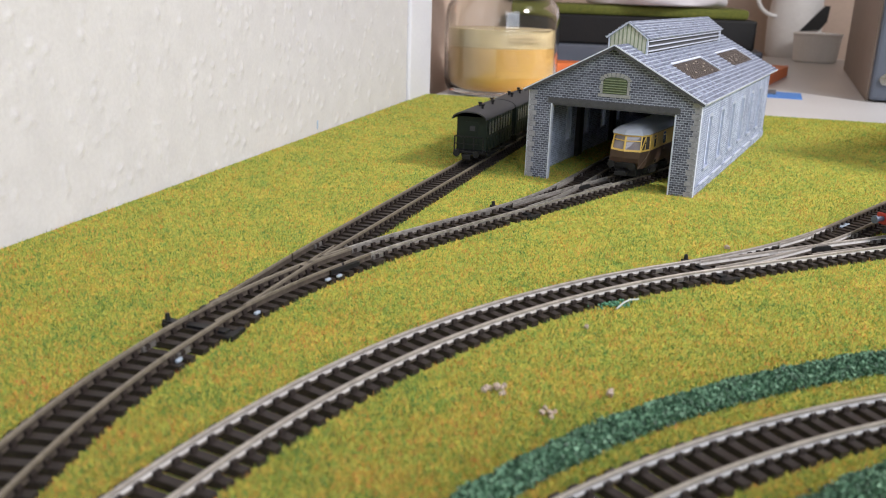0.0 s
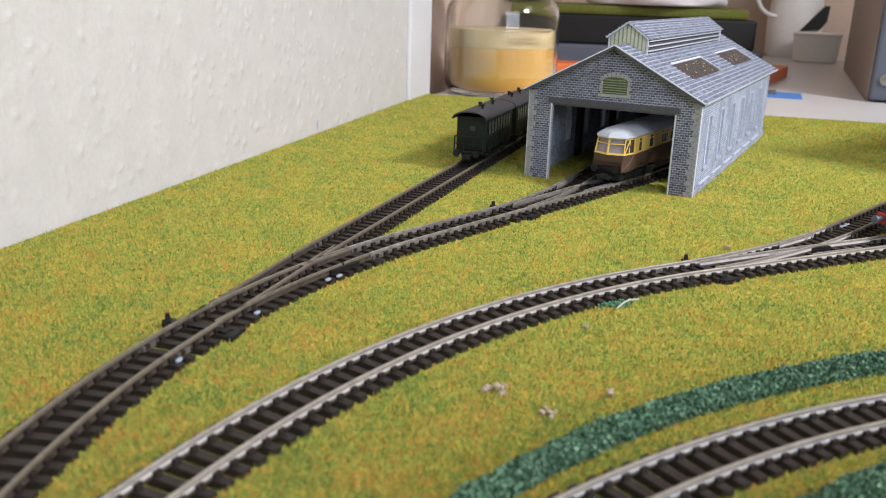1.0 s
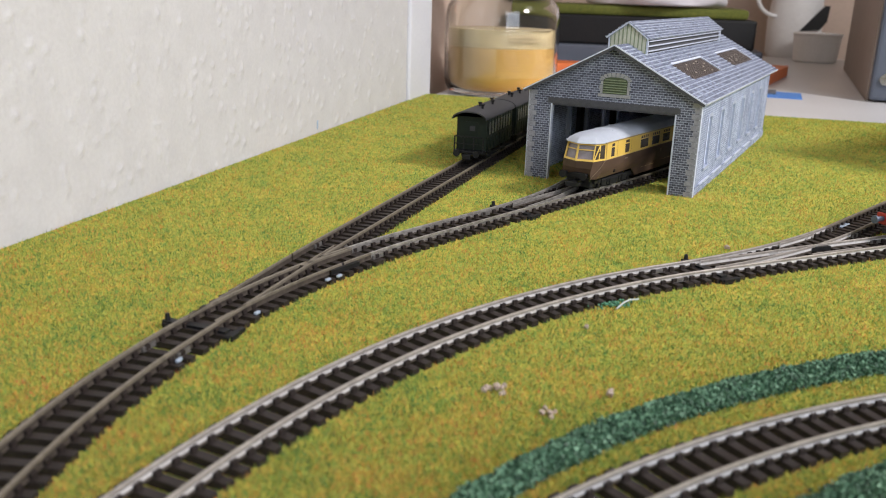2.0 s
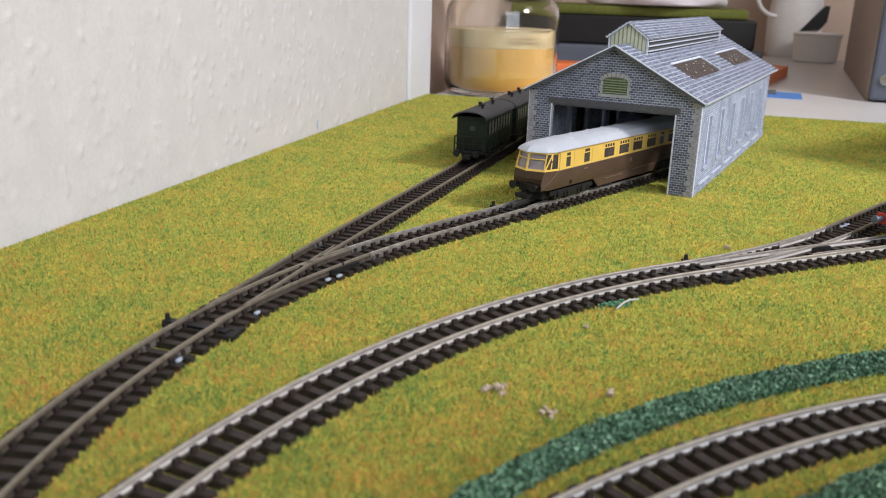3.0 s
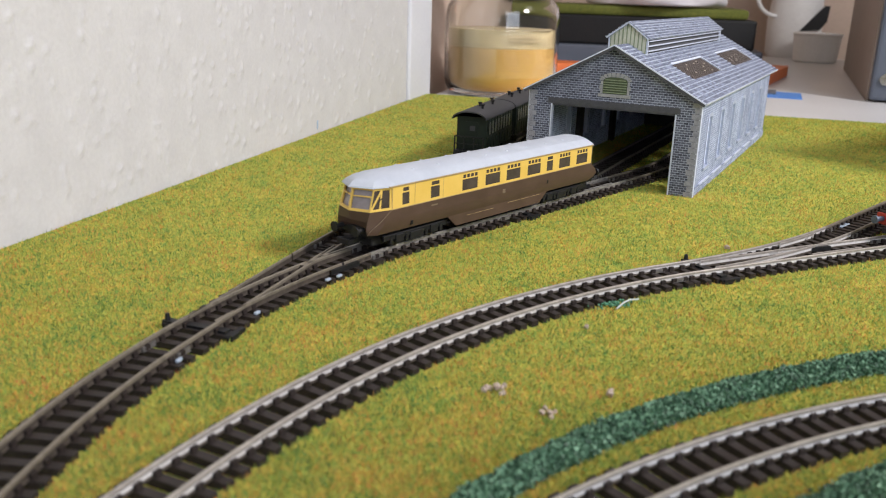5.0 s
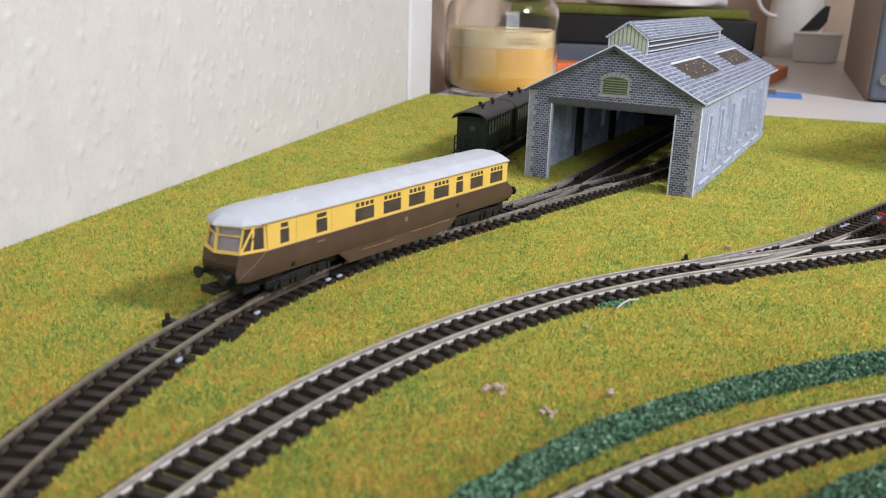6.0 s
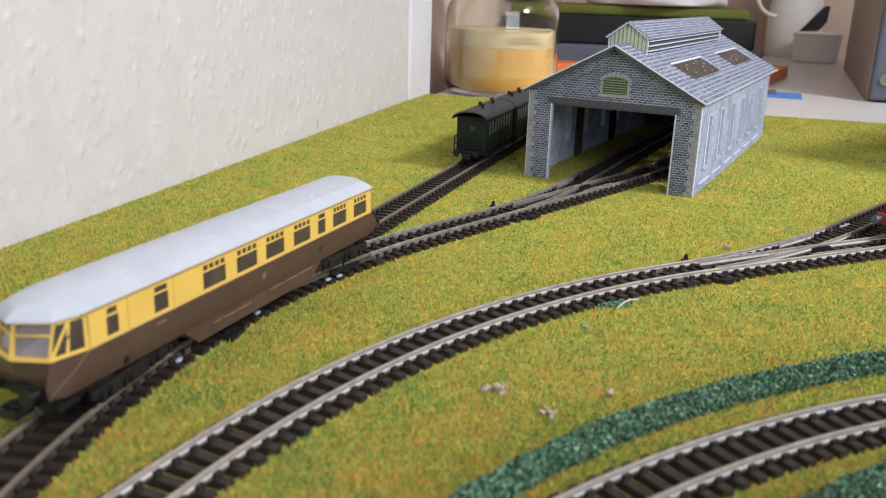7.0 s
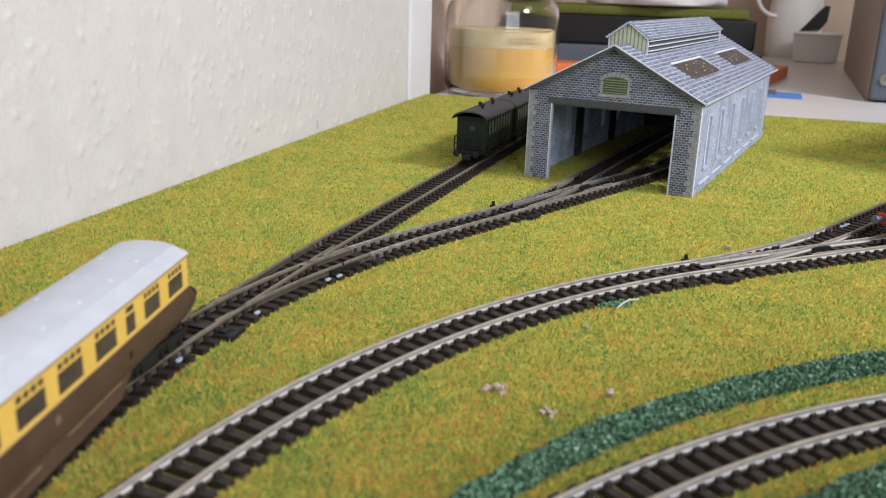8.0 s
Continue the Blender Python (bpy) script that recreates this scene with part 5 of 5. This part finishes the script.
    jug = thing("jug", "white jug with a loop handle", "jug", pose(0.575, 1.48, -0.003))
    bm = bmesh.new()
    add_revolve(bm, [(0, 0), (38, 0), (42, 6), (44, 60), (38, 110), (40, 150), (38, 150), (36, 110), (41, 60), (38, 8), (0, 6)], 48)
    part("body", bm, M_WHITE, jug, smooth=True)
    bm = bmesh.new()
    for k in range(14):
        a, b = math.pi * k / 14, math.pi * (k + 1) / 14
        add_tube(bm, (-40 - 34 * math.sin(a), -20, 100 - 34 * math.cos(a)), (-40 - 34 * math.sin(b), -20, 100 - 34 * math.cos(b)), 3.2)
    part("handle", bm, M_WHITE, jug)
    bm = bmesh.new()
    add_prism(bm, [(-8, 44), (28, 84), (36, 84), (34, 60), (24, 46)], -46, -43)
    part("spout", bm, M_BLACK, jug, "dark open mouth")
    # slate-coloured case with a silver button
    case = thing("equipment_case", "slate grey case with taupe side and silver button", "case", pose(0.4030, 0.8290, -0.003, 0, 0, -21))
    part("front", box(0, 220, 0, 12, 2, 150, bevel=3), M_SLATEBOX, case)
    part("shell", box(-2, 220, 12.2, 420, 0, 150, bevel=2), M_TAUPE, case)
    bm = bmesh.new()
    add_tube(bm, (12, 0.2, 22), (12, -2.5, 22), 6.0, 5.4, 24)
    part("button", bm, M_SILVER, case, "round silver button")


M_FLOCK = surface("olive_flock", (0.07, 0.09, 0.01), (0.15, 0.16, 0.03), 300, 0.9)
M_FROTH = surface("creamy_layer", (0.31, 0.24, 0.13), (0.37, 0.29, 0.16), 40, 0.4)
M_GREYINK = surface("greyish_print", (0.36, 0.28, 0.17), (0.44, 0.35, 0.22), 200, 0.7)


# ---- crumbs on the grass ----
def build_crumbs():
    rng = random.Random(5)
    for x, y, r, n in ((12.8, 177.5, 2.6, 9), (24.0, 168.0, 2.0, 6), (39.7, 178.4, 1.2, 2), (40.0, 218.0, 0.8, 1), (104.4, 300.4, 0.7, 2)):
        bm = bmesh.new()
        for _ in range(n):
            m = Matrix.Translation(Vector((rng.uniform(-r, r), rng.uniform(-r, r), rng.uniform(0.6, 1.4))) * MM)
            v = bmesh.ops.create_icosphere(bm, subdivisions=1, radius=rng.uniform(0.5, 1.0) * MM, matrix=m)["verts"]
            for a in v:
                a.co += Vector((rng.uniform(-1, 1), rng.uniform(-1, 1), rng.uniform(-1, 1))) * 0.22 * MM
        solid("grit", bm, M_STONE, "small pinkish crumb of grit on the grass", "grit", m=pose(x * MM, y * MM, 0), group="grit on the grass")
    bm = bmesh.new()
    for _ in range(70):
        m = Matrix.Translation(Vector((rng.gauss(0, 3.6), rng.gauss(0, 0.9), rng.uniform(0.3, 1.5))) * MM)
        bmesh.ops.create_icosphere(bm, subdivisions=1, radius=rng.uniform(0.25, 0.6) * MM, matrix=m)
    solid("tuft", bm, M_TUFT, "scrap of teal green foam foliage beside the track", "foliage", m=pose(0.0512, 0.2372, 0, 0, 0, 25))
    bm = bmesh.new()
    pts = [(50.6, 231.3, 1.6), (53.5, 235.2, 2.2), (56.0, 238.4, 2.0), (58.3, 239.3, 1.8), (58.9, 240.8, 1.4)]
    for a, b in zip(pts, pts[1:]):
        add_tube(bm, a, b, 0.27, 0.27, 8)
    solid("wire_offcut", bm, M_WIRE, "short bent bare wire offcut on the grass", "wire")


build_setting()
build_mat()
build_hedge(291.2, 5.0, 4.6, radians(88), radians(142), 1, "dark green foam hedge along the inner track")
build_hedge(249.5, 9.0, 5.5, radians(100), radians(132), 2, "dark green foam hedge inside the inner track")
build_shed()
def build_shadow_box():
    """An unseen box beside the branch line, added for the shadow across the grass."""
    b = thing("shadow_box", "plain grey box out of view, added for its shadow", "box", pose(0.284, 0.457, 0.0, 0, 0, 37))
    part("body", box(0.8, 199.2, -89.2, -0.8, 0, 98, bevel=0.6), M_QUOIN, b)
    part("lid", box(0, 200, -90, 0, 84, 101, bevel=0.8), M_CARD, b, "pale card lid")


RAILCAR, BOGIES = build_railcar()
coach = build_coach()
coach.matrix_basis = on_run(LEFT, 249)
copy_thing(coach, on_run(LEFT, 249 + 58.5))
build_tank_engine()
build_background()
build_crumbs()
build_shadow_box()
lay_track(MAIN, 0, T1, "brown-sleepered curved track beside the wall", M_RAIL_OLD)
FIRST_POINTS = lay_turnout(MAIN, T1, LEFT, 88, -1, 1, "points dividing the siding from the shed road", M_RAIL_OLD, 13.0)
for s_at, off in ((189.0, -6.9), (224.0, -7.3), (258.1, -8.0), (263.1, -8.6)):
    x, y, h = MAIN.at(s_at)
    bm = bmesh.new()
    add_box(bm, -1.1, 1.1, off - 0.55, off + 0.55, 1.6, 2.5, bevel=0.35)
    fp = part("fishplate", bm, M_FISHPLATE, FIRST_POINTS, "metal fishplate with a glint in its colour")
    fp.matrix_basis = pose(x * MM, y * MM, 0, 0, 0, math.degrees(h))
lay_track(LEFT, 88, 515, "straight siding track under the coaches", M_RAIL_OLD)
lay_track(MAIN, T1 + 88, T2, "short curved track between two sets of points", M_RAIL_MID)
lay_turnout(MAIN, T2, SHED_LEFT, 92, 1, 1, "points before the engine shed", M_RAIL_MID, 10.0)
def reach(run, s):
    """How far a run goes before the shed's back wall."""
    inv = SHED.inverted()
    while s < run.length and (inv @ Vector((run.at(s)[0] * MM, run.at(s)[1] * MM, 0))).y < (SL - 4) * MM:
        s += 1
    return s


lay_track(MAIN, T2 + 92, reach(MAIN, T2 + 92), "track running into the shed", M_RAIL_OLD)
lay_track(SHED_LEFT, 92, reach(SHED_LEFT, 92), "track inside the shed beside the wall", M_RAIL_OLD)
lay_track(OUTER, 0, T3, "bright curved track across the layout")
lay_turnout(OUTER, T3, OUTER_BRANCH, 96, 1, 1, "points leading to the far branch", M_RAIL)
lay_track(OUTER, T3 + 96, 510, "track running off beside the branch")
lay_track(OUTER_BRANCH, 96, 240, "dull branch track leading off", M_RAIL_OLD)
near = min(range(60, 300), key=lambda d: (OUTER_BRANCH.at(d)[0] - 161.4) ** 2 + (OUTER_BRANCH.at(d)[1] - 335) ** 2)
solid("metal_clip", box(-4.5, 4.5, -1.3, 1.3, 1.72, 2.2, bevel=0.2), M_FISHPLATE, "pale blue metal clip between the branch rails", "clip", m=pose(0.1614, 0.335, 0, 0, 0, math.degrees(OUTER_BRANCH.at(near)[2])))
lay_track(INNER, 0, 325, "bright curved track inside the hedge", M_RAIL_BRIGHT)

# distance of the railcar's middle along its road, second by second
PROGRESS = [(0.0, 520.7), (0.5, 514.0), (1.0, 507.0), (1.5, 498.9), (3.0, 448.6), (3.5, 426.0), (4.0, 403.0), (4.5, 378.6), (6.0, 291.4), (6.5, 255.5), (7.0, 217.6), (7.5, 175.0), (8.0, 131.2)]


def progress(t):
    """A smooth curve through the known distances."""
    k = max(0, min(len(PROGRESS) - 2, next((i for i in range(len(PROGRESS) - 1) if t <= PROGRESS[i + 1][0]), len(PROGRESS) - 2)))
    def slope(i):
        i0, i1 = max(0, i - 1), min(len(PROGRESS) - 1, i + 1)
        return (PROGRESS[i1][1] - PROGRESS[i0][1]) / (PROGRESS[i1][0] - PROGRESS[i0][0])
    (ta, a), (tb, b) = PROGRESS[k], PROGRESS[k + 1]
    h = tb - ta
    u = (t - ta) / h
    return (2 * u ** 3 - 3 * u ** 2 + 1) * a + (u ** 3 - 2 * u ** 2 + u) * h * slope(k) + (-2 * u ** 3 + 3 * u ** 2) * b + (u ** 3 - u ** 2) * h * slope(k + 1)


def railcar_pose(s):
    """The car stands with a bogie pivot on the track 45 mm before and behind its middle, front towards lower distances."""
    f, r = Vector(MAIN.at(s - 45)[:2]), Vector(MAIN.at(s + 45)[:2])
    d, c = f - r, (f + r) / 2
    return pose(c.x * MM, c.y * MM, RAIL_TOP * MM, 0, 0, math.degrees(math.atan2(d.y, d.x)))


def motions():
    times = [i / FPS for i in range(0, 241)]
    walk(RAILCAR, [(t, railcar_pose(progress(t))) for t in times])
    for bogie, x0, wheels in BOGIES:
        rows = []
        for t in times:
            s = progress(t)
            car = railcar_pose(s)
            h = MAIN.at(s - x0)[2] + math.pi
            turn = (math.degrees(h) - math.degrees(car.to_euler().z) + 180) % 360 - 180
            rows.append((t, pose(x0 * MM, 0, 0, 0, 0, turn)))
        walk(bogie, rows)
        for wheel, x in wheels:
            walk(wheel, [(t, pose(x * MM, 0, 3.05 * MM, 0, math.degrees((520.7 - progress(t)) / 3.05), 0)) for t in times])


motions()
